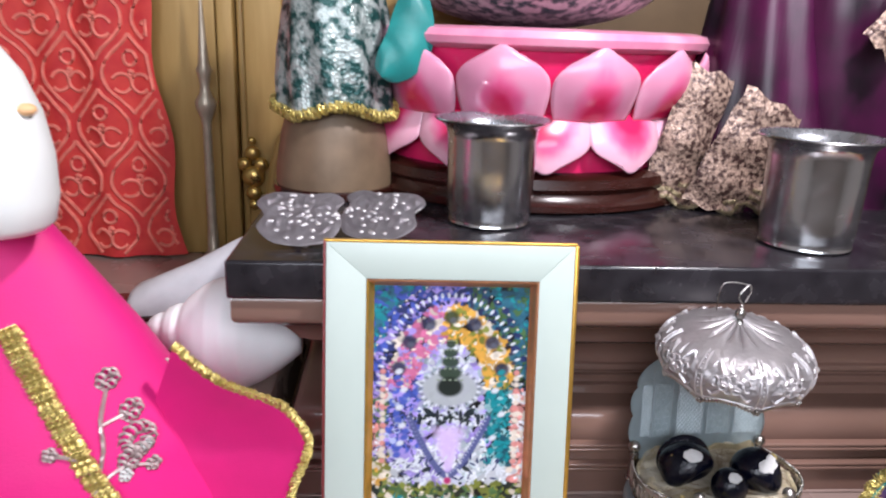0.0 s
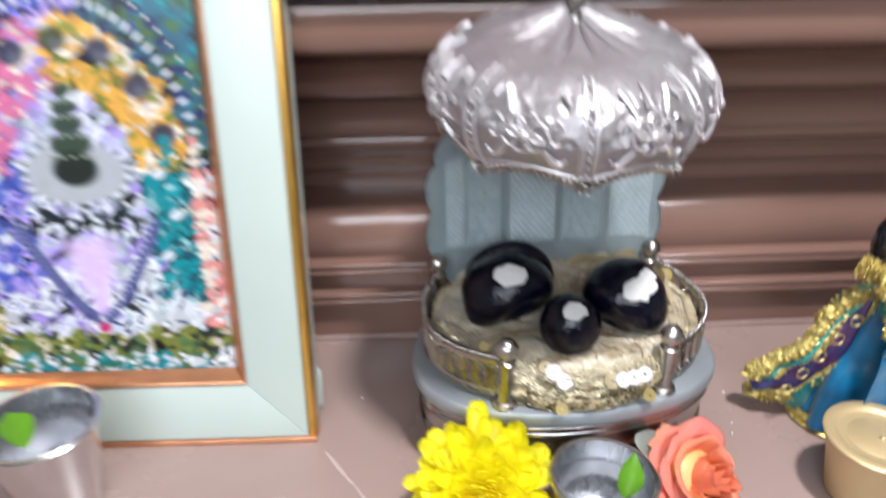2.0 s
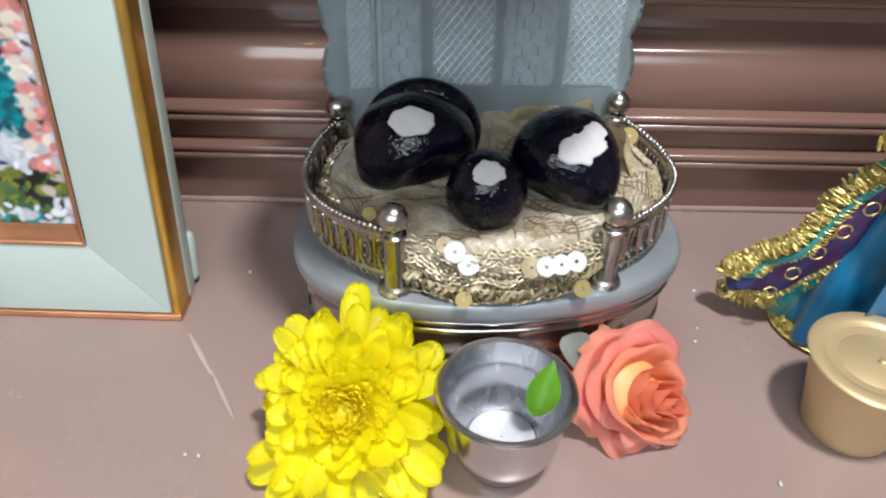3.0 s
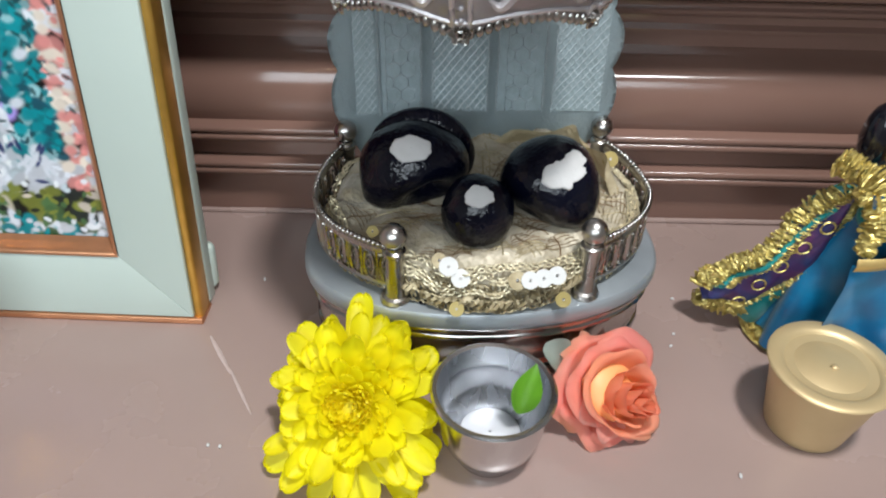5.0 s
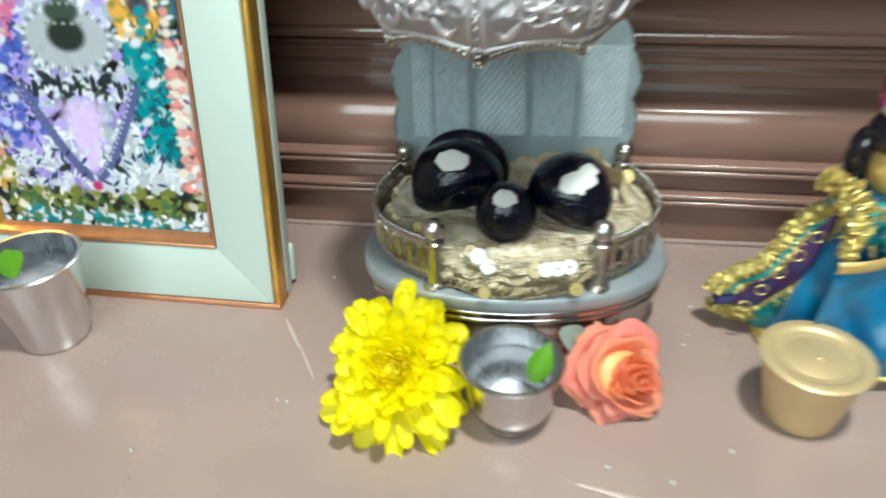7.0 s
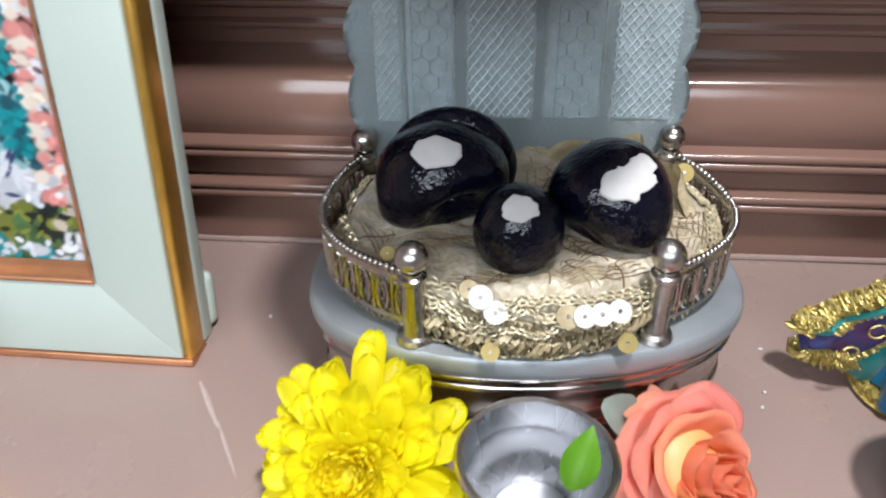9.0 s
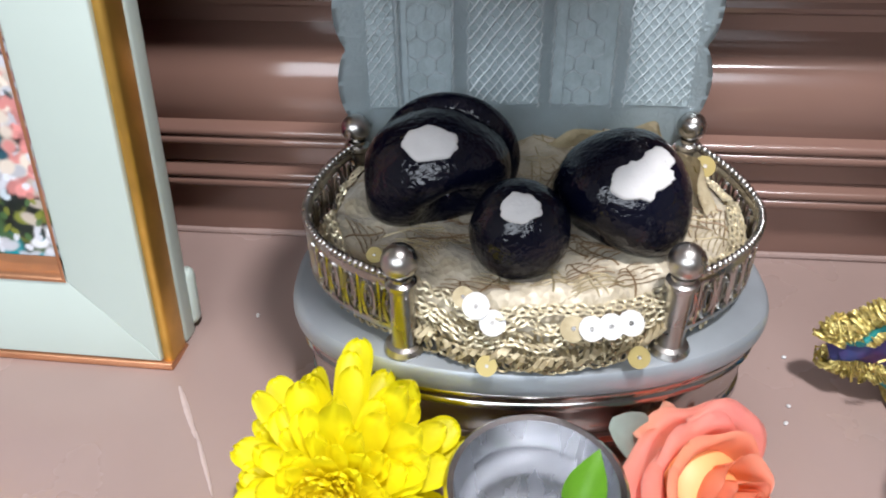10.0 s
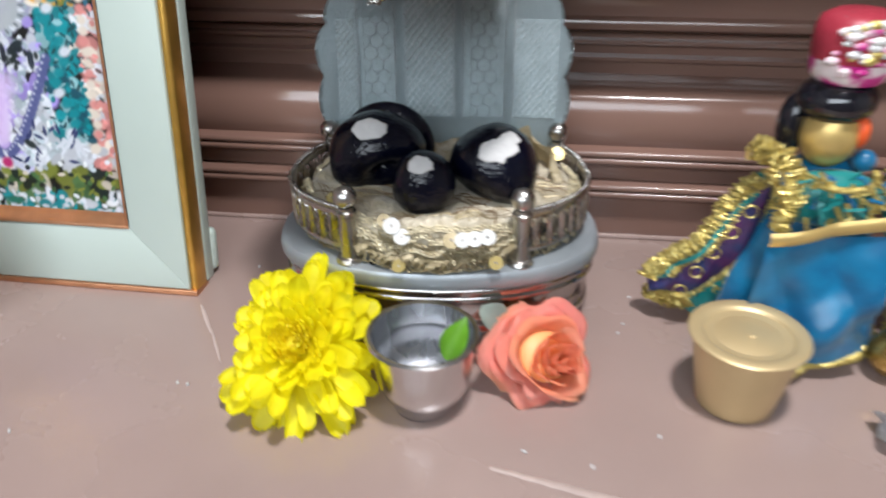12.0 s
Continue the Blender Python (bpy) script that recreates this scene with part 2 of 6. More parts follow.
def grid(bm, f, nu, nv, closed=False, slot=0, closed_v=False):
    """A sheet through f(u, v), u and v from 0 to 1."""
    mu, mv = (nu if closed else nu + 1), (nv if closed_v else nv + 1)
    vs = [[bm.verts.new(f(i / nu, j / nv)) for j in range(mv)] for i in range(mu)]
    made = []
    for i in range(nu):
        for j in range(nv):
            a, b = i, (i + 1) % mu
            c, d = j, (j + 1) % mv
            fc = bm.faces.new((vs[a][c], vs[b][c], vs[b][d], vs[a][d]))
            fc.material_index = slot
            made.append(fc)
    return made


def lathe(bm, profile, n=48, centre=(0, 0), sx=1, sy=1, slot=0, wave=None):
    def f(u, v):
        k = v * (len(profile) - 1)
        i = min(int(round(k)), len(profile) - 1)
        r, z = profile[i]
        a = 2 * math.pi * u
        if wave:
            r, z = wave(a, r, z)
        return (centre[0] + sx * r * math.cos(a), centre[1] + sy * r * math.sin(a), z)
    return grid(bm, f, n, len(profile) - 1, closed=True, slot=slot)


def ball(bm, c, r, seg=16, slot=0, s=(1, 1, 1)):
    def f(u, v):
        a, b = 2 * math.pi * u, math.pi * (v - 0.5)
        k = max(math.cos(b), 0.001)
        return (c[0] + r * s[0] * k * math.cos(a), c[1] + r * s[1] * k * math.sin(a), c[2] + r * s[2] * math.sin(b))
    return grid(bm, f, seg, max(6, seg // 2), closed=True, slot=slot)


def tube(bm, pts, r, n=6, slot=0, closed=False):
    """A round cord through pts; r is a number or a function of 0..1."""
    pts = [Vector(p) for p in pts]
    m = len(pts)
    rings = []
    for i, p in enumerate(pts):
        a = pts[(i - 1) % m] if closed or i else pts[0]
        b = pts[(i + 1) % m] if closed or i < m - 1 else pts[-1]
        d = (b - a)
        d = d.normalized() if d.length > 1e-9 else Vector((0, 0, 1))
        up = Vector((0, 0, 1)) if abs(d.z) < 0.9 else Vector((1, 0, 0))
        s1 = d.cross(up).normalized()
        s2 = d.cross(s1)
        rr = r(i / max(1, m - 1)) if callable(r) else r
        rings.append([bm.verts.new(p + rr * (math.cos(2 * math.pi * k / n) * s1 + math.sin(2 * math.pi * k / n) * s2)) for k in range(n)])
    for i in range(m if closed else m - 1):
        a, b = rings[i], rings[(i + 1) % m]
        for k in range(n):
            bm.faces.new((a[k], a[(k + 1) % n], b[(k + 1) % n], b[k])).material_index = slot
    if not closed:
        for g in (rings[0], rings[-1]):
            bm.faces.new(g).material_index = slot


def disc(bm, c, normal, r, thick=0.0004, n=14, slot=0):
    q = Vector(normal).to_track_quat("Z", "Y").to_matrix()
    c = Vector(c)
    ring = lambda rr, h: [bm.verts.new(c + q @ Vector((rr * math.cos(2 * math.pi * k / n), rr * math.sin(2 * math.pi * k / n), h))) for k in range(n)]
    a, b = ring(r, 0), ring(r, thick)
    for k in range(n):
        bm.faces.new((a[k], a[(k + 1) % n], b[(k + 1) % n], b[k])).material_index = slot
    bm.faces.new(b).material_index = slot
    bm.faces.new(a[::-1]).material_index = slot


def part(name, bm, material, parent=None, label="", smooth=True, angle=40):
    me = bpy.data.meshes.new(name)
    bmesh.ops.recalc_face_normals(bm, faces=bm.faces)
    if smooth:
        for fc in bm.faces:
            fc.smooth = True
        for e in bm.edges:
            if len(e.link_faces) == 2 and e.calc_face_angle(0) > radians(angle):
                e.smooth = False
    bm.to_mesh(me)
    bm.free()
    for m in material if isinstance(material, (list, tuple)) else [material]:
        me.materials.append(m)
    ob = new(name, me)
    ob.parent = parent
    if label:
        ob["label"] = label
    return ob


def thing(name, where, label, category, group=""):
    ob = new(name)
    ob.empty_display_size = 0.02
    ob.matrix_world = where
    return tagged(ob, label, category, group)


def smooth_path(pts, k=6):
    pts = [Vector(p) for p in pts]
    out = []
    for i in range(len(pts) - 1):
        p0, p1, p2, p3 = pts[max(0, i - 1)], pts[i], pts[i + 1], pts[min(len(pts) - 1, i + 2)]
        for j in range(k):
            t = j / k
            out.append(0.5 * (2 * p1 + (p2 - p0) * t + (2 * p0 - 5 * p1 + 4 * p2 - p3) * t * t + (3 * p1 - p0 - 3 * p2 + p3) * t ** 3))
    return out + [pts[-1]]


def wobble(p, scale, amount):
    return amount * noise.noise(Vector(p) * scale)


# ---- the large structure ----
bm = bmesh.new()
box(bm, -1.0, 1.0, -0.278, 0.03, -0.03, 0.0, 0.0025)
floor = tagged(part("floor", bm, PAINT), "glossy brown painted wooden shelf top", "shelf", kind="structure")

bm = bmesh.new()
prof = [(-0.2815, -0.06), (-0.2815, -0.014), (-0.284, -0.009), (-0.290, -0.007), (-0.318, -0.009), (-0.330, -0.014), (-0.336, -0.024), (-0.334, -0.036), (-0.326, -0.044), (-0.326, -0.8), (-0.30, -0.8), (-0.2815, -0.06)]
grid(bm, lambda u, v: (-1.0 + 2.0 * u, *prof[int(round(v * (len(prof) - 1)))]), 2, len(prof) - 1)
tagged(part("trim_front", bm, PAINT, angle=60), "brown painted moulded front edge of the shelf", "trim", kind="structure")


def mark(name, a, b, wide, material, lift):
    """A thin tapered mark on the shelf: a scratch, or a window reflection painted pale."""
    bm = bmesh.new()
    a, b = Vector(a), Vector(b)
    side = Vector((-(b - a).y, (b - a).x)).normalized()

    def f(u, v):
        w = wide * (0.25 + math.sin(math.pi * min(1, u * 0.9 + 0.08)) ** 0.7) * (1 + wobble((u * 9, v, 3), 3, 0.5))
        p = a.lerp(b, u) + side * (v - 0.5) * w
        return (p.x, p.y, lift * math.sin(math.pi * v) + 0.0002)
    grid(bm, f, 24, 4)
    return part(name, bm, material, floor)


mark("scratch_or_glint", (0.032, -0.195), (0.148, -0.221), 0.0034, SCRATCH, 0.0004)
# two pale streaks paint the window's reflection beside the picture frame
mark("scratch_or_glint", (-0.128, -0.101), (-0.113, -0.124), 0.0017, GLINT, 0.0003)
mark("scratch_or_glint", (-0.114, -0.121), (-0.099, -0.146), 0.0012, GLINT, 0.0003)

# moulded plinth, wrapped round its end
def reed(y, z, r):
    """Half round that stands out from the plinth, from below to above."""
    return [(y - r * math.cos(b), z + r * math.sin(b)) for b in [math.pi * (k / 10 - 0.5) for k in range(11)]]


PLINTH_PROFILE = [(0, 0), (0, 0.0268), (-0.0030, 0.0276), *reed(-0.0042, 0.0302, 0.0021), *reed(-0.0042, 0.0346, 0.0021), (-0.001, 0.0370), (0.0014, 0.0376), (0.0016, 0.0475), (-0.0022, 0.0481), *reed(-0.0032, 0.0506, 0.0021), *reed(-0.0032, 0.0550, 0.0021), (-0.0006, 0.0575), (0.0015, 0.0582),
                  # swelling body and its flat top
                  (0.0005, 0.061), (-0.0005, 0.066), (0.0, 0.072), (0.0012, 0.078), (0.0035, 0.0838), (0.0070, 0.0880), (0.0120, 0.0896), (0.0360, 0.0902),
                  # waist: flat band, groove, thin bead, groove, round bead
                  (0.0360, 0.0975), (0.0335, 0.0982), (0.0335, 0.1002), (0.0400, 0.1010), (0.0400, 0.1062), (0.0365, 0.1070), (0.0362, 0.1082), (0.0370, 0.1092), (0.0415, 0.1098), (0.0415, 0.1138), (0.0360, 0.1144), (0.0335, 0.1164), (0.0332, 0.1190), (0.0345, 0.1214), (0.0385, 0.1228),
                  # hollow that sweeps out to the cornice
                  (0.0395, 0.1280), (0.0370, 0.1360), (0.0310, 0.1440), (0.0220, 0.1510), (0.0180, 0.1530), (0.0175, 0.1562), (0.0120, 0.1570), (0.0085, 0.1630), (0.0010, 0.1730), (-0.0110, 0.1815), (-0.0250, 0.1872), (-0.0335, 0.1900), (-0.0365, 0.1925), (-0.0375, 0.1965), (-0.0375, 0.2105), (-0.0355, 0.2140)]
bm = bmesh.new()
XL = -0.379


def plinth(u, v):
    y, z = PLINTH_PROFILE[int(round(v * (len(PLINTH_PROFILE) - 1)))]
    return ((XL + y, 0.6, z), (XL + y, y, z), (1.0, y, z))[int(round(u * 2))]


grid(bm, plinth, 2, len(PLINTH_PROFILE) - 1)
tagged(part("wall_plinth", bm, PLINTH, angle=42), "glossy brown painted moulded plinth with beads and hollows", "plinth", kind="structure")

bm = bmesh.new()
tube(bm, [(-0.377 + 0.0459 * i, -0.0012, 0.0012 + 0.0004 * math.sin(i * 2.3)) for i in range(31)], 0.0016, 8)
tagged(part("trim_base", bm, PAINT), "thin brown painted fillet along the foot of the plinth", "trim", kind="structure")

bm = bmesh.new()
box(bm, -0.419, 1.0, -0.0425, 0.62, 0.2142, 0.247, 0.003)
tagged(part("altar_slab", bm, GRANITE, angle=60), "polished dark granite slab on top of the plinth", "slab", kind="structure")

bm = bmesh.new()
box(bm, -1.0, -0.40, 0.005, 0.62, 0.0, 0.086, 0.003)
tagged(part("side_shelf", bm, PAINT), "brown painted step beside the plinth", "shelf", kind="structure")


def slab_wall(name, x0, x1, y0, y1, z0, z1, m, label):
    bm = bmesh.new()
    box(bm, x0, x1, y0, y1, z0, z1)
    return tagged(part(name, bm, m, smooth=False), label, "wall", kind="structure")


slab_wall("wall_back", -1.5, 1.5, 0.62, 0.70, -0.8, 1.9, BACKPAINT, "plain brown-gold wall behind the altar")
slab_wall("wall_left", -1.58, -1.5, -2.0, 0.70, -0.8, 1.9, WALLPAINT, "plain cream side wall")
slab_wall("wall_right", 1.5, 1.58, -2.0, 0.70, -0.8, 1.9, WALLPAINT, "plain cream side wall")
slab_wall("wall_front", -1.58, 1.58, -2.08, -2.0, -0.8, 1.9, WALLPAINT, "plain cream wall behind the viewer")
slab_wall("ceiling", -1.58, 1.58, -2.08, 0.70, 1.9, 1.98, WALLPAINT, "plain cream ceiling")
slab_wall("ground", -1.58, 1.58, -2.08, 0.70, -0.88, -0.8, DARKROOM, "plain tiled floor of the room")


# ---- picture frame ----
def picture_frame():
    fw, fh = 0.200, 0.268
    root = thing("picture_frame", pose(-0.2380, -0.0905, 0.0005, -9.0, 0, -1.0), "mint-white picture frame with gilt edges leaning back on the shelf", "picture frame")
    xl, xr, iz0, iz1 = -fw / 2 + 0.0325, fw / 2 - 0.0285, 0.0365, fh - 0.0285
    ox = fw / 2

    def rail(name, a, b, c, d):
        bm = bmesh.new()
        # face corners a b (outer) c d (inner), with a slight crown and a depth of 13 mm
        pts = [a, b, c, d]
        front = [bm.verts.new((p[0], -0.0005 if i < 2 else -0.0025, p[1])) for i, p in enumerate(pts)]
        back = [bm.verts.new((p[0], 0.013, p[1])) for p in pts]
        bm.faces.new(front)
        bm.faces.new(back[::-1])
        for k in range(4):
            bm.faces.new((front[k], front[(k + 1) % 4], back[(k + 1) % 4], back[k]))
        bmesh.ops.bevel(bm, geom=[e for e in bm.edges if all(v in front for v in e.verts)], offset=0.0005, segments=2, affect="EDGES", profile=0.5)
        return part(name, bm, MINT, root, "mint-white lacquered rail", angle=30)
    o = [(-ox, 0.003), (ox, 0.003), (ox, fh), (-ox, fh)]
    q = [(xl, iz0), (xr, iz0), (xr, iz1), (xl, iz1)]
    g = 0.00022
    for k in range(4):
        rail("rail", o[k], o[(k + 1) % 4], q[(k + 1) % 4], q[k])
    # gilt inner lip, sloping in to the print
    p = [(xl + 0.0062, iz0 + 0.0062), (xr - 0.0062, iz0 + 0.0062), (xr - 0.0062, iz1 - 0.0062), (xl + 0.0062, iz1 - 0.0062)]
    for k in range(4):
        bm = bmesh.new()
        n = (k + 1) % 4

        def f(u, v, k=k, n=n):
            a = Vector(q[k]).lerp(Vector(q[n]), u)
            b = Vector(p[k]).lerp(Vector(p[n]), u)
            c = a.lerp(b, v)
            return (c.x, -0.0030 + 0.0075 * v - 0.0016 * math.sin(math.pi * min(1, v * 1.6)), c.y)
        grid(bm, f, 1, 8)
        part("inner_lip", bm, COPPER if k != 3 else GILT, root, "copper-gilt inner lip")
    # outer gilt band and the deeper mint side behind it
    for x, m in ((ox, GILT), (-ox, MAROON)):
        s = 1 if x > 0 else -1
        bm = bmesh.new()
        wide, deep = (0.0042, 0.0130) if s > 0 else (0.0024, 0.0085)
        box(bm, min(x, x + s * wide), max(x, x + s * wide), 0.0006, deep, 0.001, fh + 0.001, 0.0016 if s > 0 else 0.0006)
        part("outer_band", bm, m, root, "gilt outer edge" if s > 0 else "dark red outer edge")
    bm = bmesh.new()
    box(bm, -ox - 0.0022, ox + 0.0046, -0.0012, 0.0135, -0.0005, 0.0026, 0.0006)
    part("bottom_band", bm, COPPER, root, "copper-brown bottom edge")
    bm = bmesh.new()
    box(bm, -ox - 0.0022, ox + 0.0022, 0.0012, 0.0085, fh + 0.0002, fh + 0.0024, 0.0006)
    part("top_band", bm, GILT, root, "gilt top edge")
    for s in (1, -1):
        bm = bmesh.new()
        box(bm, s * ox - 0.004, s * ox + 0.004, 0.0132, 0.0225, 0.002, fh - 0.001, 0.0015)
        part("side", bm, MINT, root, "mint-white frame side")
        bm = bmesh.new()
        box(bm, s * ox - 0.003 + s * 0.0025, s * ox + 0.003 + s * 0.0025, 0.0205, 0.0285, 0.0050, 0.030, 0.0035)
        part("foot", bm, MINT, root, "mint-white corner foot")
    bm = bmesh.new()
    box(bm, -ox + 0.005, ox - 0.005, 0.0134, 0.020, 0.005, fh - 0.003, 0.001)
    part("backing_board", bm, BROWNPOT, root, "brown backing board")
    # the print: plain coloured shapes
    nu, nv = 190, 290
    w, h = xr - xl - 0.0104, iz1 - iz0 - 0.0104
    bm = bmesh.new()
    grid(bm, lambda u, v: (xl + 0.0052 + w * u, 0.0055, iz0 + 0.0052 + h * v), nu, nv)
    me = bpy.data.meshes.new("print")
    bm.to_mesh(me)
    bm.free()
    tint = me.attributes.new("tint", "FLOAT_COLOR", "POINT")
    sheet = painted_sheet(nu + 1, nv + 1)
    tint.data.foreach_set("color", np.concatenate([sheet, np.ones((nu + 1, nv + 1, 1))], axis=2).astype(np.float32).ravel())
    me.materials.append(PRINT)
    ob = new("print", me)
    ob.parent = root
    ob["label"] = "glossy print of bright garlands and plain coloured shapes"
    return root


def painted_sheet(nx, ny):
    """The print: plain shapes laid down as many small dabs of colour; the first axis runs across, the second up."""
    rng = np.random.RandomState(12)
    U, V = np.meshgrid(np.linspace(0, 1, nx), np.linspace(0, 1, ny), indexing="ij")
    img = np.zeros((nx, ny, 3))
    white, violet, blue, navy, teal, green, dark = (0.72, 0.75, 0.8), (0.46, 0.38, 0.74), (0.12, 0.18, 0.55), (0.05, 0.07, 0.2), (0.01, 0.34, 0.38), (0.12, 0.22, 0.1), (0.025, 0.045, 0.04)
    pink, orange, rose, olive, sky, cream = (0.66, 0.24, 0.4), (0.74, 0.46, 0.12), (0.72, 0.36, 0.34), (0.28, 0.31, 0.08), (0.06, 0.2, 0.28), (0.76, 0.7, 0.62)

    def dab(u, v, lu, lv, turn, col, soft=0.35, alpha=0.95):
        r = max(lu, lv) * 1.3
        i0, i1 = max(0, int((u - r) * nx)), min(nx, int((u + r) * nx) + 2)
        j0, j1 = max(0, int((v - r) * ny)), min(ny, int((v + r) * ny) + 2)
        if i0 >= i1 or j0 >= j1:
            return
        du, dv = U[i0:i1, j0:j1] - u, (V[i0:i1, j0:j1] - v) * 1.6
        c, s_ = math.cos(turn), math.sin(turn)
        d = np.hypot((du * c + dv * s_) / lu, (-du * s_ + dv * c) / (lv * 1.6))
        k = (np.clip((1 - d) / soft, 0, 1) * alpha)[..., None]
        img[i0:i1, j0:j1] = img[i0:i1, j0:j1] * (1 - k) + np.array(col) * k

    def zone(u, v):
        x = u - 0.5
        ex, arch = abs(x), math.hypot(u - 0.5, (v - 0.55) * 1.12)
        if v < 0.05:
            return (white, white, green, teal)
        if v < 0.12:
            return (olive, olive, green, dark, cream)
        if x < -0.38 and v < 0.25:
            return (orange, olive, cream)
        if v > 0.5 and arch > 0.52:
            return (sky, sky, blue, teal) if x < 0 else (sky, green, teal, sky)
        if v > 0.55 and arch > 0.41:
            return (navy, blue, violet) if x < 0.1 else (green, sky, navy)
        if v > 0.55 and arch > 0.22:
            return (pink, pink, violet, cream) if x < -0.04 else (orange, orange, cream, olive)
        if ex > 0.40:
            return (green, white, rose, violet) if x < 0 else (rose, white, cream, rose)
        if x < -0.19 and v > 0.27:
            return (blue, violet, violet, blue, (0.5, 0.55, 0.75))
        if x > 0.24 and v > 0.2:
            return (teal, teal, (0.35, 0.55, 0.58), (0.03, 0.15, 0.2))
        if v < 0.3:
            return (white, (0.6, 0.62, 0.74), white, violet) if x < 0.1 else (white, (0.6, 0.68, 0.72), white)
        return ((0.5, 0.5, 0.68), violet, white, (0.42, 0.5, 0.55))
    for size, count in ((0.085, 420), (0.045, 1200), (0.022, 1100)):
        for _ in range(count):
            u, v = rng.uniform(-0.02, 1.02), rng.uniform(-0.02, 1.02)
            z = zone(u, v)
            c = np.array(z[rng.randint(len(z))]) * rng.uniform(0.75, 1.2)
            q = rng.uniform(0.6, 1.4)
            dab(u, v, size * q * 0.62, size * 0.42 / q, rng.uniform(0, 3.1), np.clip(c, 0, 0.9))
    # toothed arch
    for k in range(34):
        a = math.pi * (k + 0.5) / 34
        dab(0.5 + 0.455 * math.cos(a), 0.55 + 0.405 * math.sin(a), 0.026, 0.008, a, white, 0.5)
        dab(0.5 + 0.515 * math.cos(a), 0.55 + 0.46 * math.sin(a), 0.010, 0.006, a, cream, 0.5)
    for k in range(26):
        a = math.pi * (k + 0.5) / 26
        dab(0.5 + 0.425 * math.cos(a), 0.55 + 0.375 * math.sin(a), 0.020, 0.010, a, (0.04, 0.05, 0.12), 0.5, 0.85)
    for _ in range(150):
        sd = 1 if rng.rand() < 0.5 else -1
        dab(0.5 + sd * rng.uniform(0.22, 0.48), rng.uniform(0.2, 0.62), 0.020, 0.005, rng.uniform(0, 3.1), (0.03, 0.09, 0.10) if sd > 0 else (0.05, 0.06, 0.2), 0.5, 0.8)
    # round lobes in the arch
    for k in range(7):
        a = math.pi * (k + 0.5) / 7
        u, v = 0.5 + 0.34 * math.cos(a), 0.57 + 0.29 * math.sin(a)
        dab(u, v, 0.060, 0.036, 0, (0.05, 0.06, 0.12) if k != 3 else (0.05, 0.09, 0.03), 0.4, 0.9)
        dab(u + 0.01, v - 0.012, 0.034, 0.019, 0, (0.2, 0.22, 0.28), 0.6, 0.7)
        if k != 3:
            dab(0.5 + 0.25 * math.cos(a), 0.57 + 0.21 * math.sin(a), 0.05, 0.02, a, pink if k > 3 else orange, 0.5)
    # pale oval and the dark stepped column on it
    dab(0.5, 0.545, 0.22, 0.095, 0, (0.5, 0.53, 0.55), 0.25)
    for k in range(40):
        a = 2 * math.pi * k / 40
        dab(0.5 + 0.19 * math.cos(a), 0.545 + 0.082 * math.sin(a), 0.018, 0.005, a, white if k % 2 else (0.25, 0.28, 0.3), 0.5)
    for v, wide, tall in ((0.745, 0.035, 0.022), (0.705, 0.055, 0.022), (0.665, 0.065, 0.026), (0.615, 0.085, 0.034), (0.555, 0.095, 0.05)):
        dab(0.5, v, wide, tall, 0, (0.015, 0.03, 0.02) if v < 0.6 else (0.06, 0.1, 0.065), 0.3)
        for j in range(5):
            dab(0.5 + (j - 2) * wide * 0.4, v + tall * 0.6, wide * 0.16, 0.006, 0, (0.36, 0.42, 0.33), 0.6)
    for _ in range(90):
        dab(0.5 + rng.normal(0, 0.11), 0.415 + rng.normal(0, 0.018), 0.022, 0.008, rng.uniform(0, 3), dark if rng.rand() < 0.6 else white, 0.5)
    for sg in (1, -1):
        dab(0.5 + sg * 0.13, 0.44, 0.055, 0.014, 0.7 * sg, (0.02, 0.04, 0.05), 0.3)
        dab(0.5 + sg * 0.19, 0.41, 0.016, 0.030, 0, (0.03, 0.05, 0.07), 0.3)
        dab(0.5 + sg * 0.075, 0.425, 0.014, 0.032, 0, (0.02, 0.03, 0.05), 0.3)
    # lilac middle, beaded garlands
    for k in range(12):
        t = k / 11
        dab(0.5, 0.19 + 0.17 * t, 0.035 + 0.10 * t, 0.03, 0, (0.74, 0.6, 0.86), 0.5, 0.6)
    for sg in (1, -1):
        for k in range(20):
            t = k / 19
            u, v = 0.5 + sg * (0.015 + 0.24 * t ** 0.9), 0.155 + 0.26 * t ** 1.25
            dab(u, v, 0.026, 0.017, 0.6 * sg, (0.16, 0.18, 0.36), 0.4)
            dab(u - 0.008, v + 0.006, 0.009, 0.006, 0, (0.6, 0.62, 0.76), 0.6)
        for k in range(16):
            v = 0.22 + 0.4 * k / 15
            dab(0.5 + sg * 0.43, v, 0.026, 0.016, 0, cream if k % 3 else rose, 0.5)
            dab(0.5 + sg * (0.31 + 0.03 * math.sin(k)), v, 0.035, 0.016, 0.5, (teal if k % 4 else white) if sg > 0 else (blue if k % 3 else white), 0.5)
    for _ in range(60):
        dab(rng.uniform(0.15, 0.85), rng.uniform(0.13, 0.24), 0.03, 0.006, rng.uniform(0, 3.1), navy if rng.rand() < 0.5 else white, 0.5)
    dab(0.36, 0.18, 0.04, 0.012, 0.5, dark, 0.4)
    dab(0.62, 0.185, 0.035, 0.012, -0.5, dark, 0.4)
    dab(0.5, 0.13, 0.032, 0.02, 0, (0.55, 0.02, 0.2), 0.5)
    dab(0.5, 0.022, 0.06, 0.014, 0, (0.03, 0.22, 0.17), 0.5)
    return np.clip(img, 0, 1) ** 1.35 * 0.95


picture_frame()

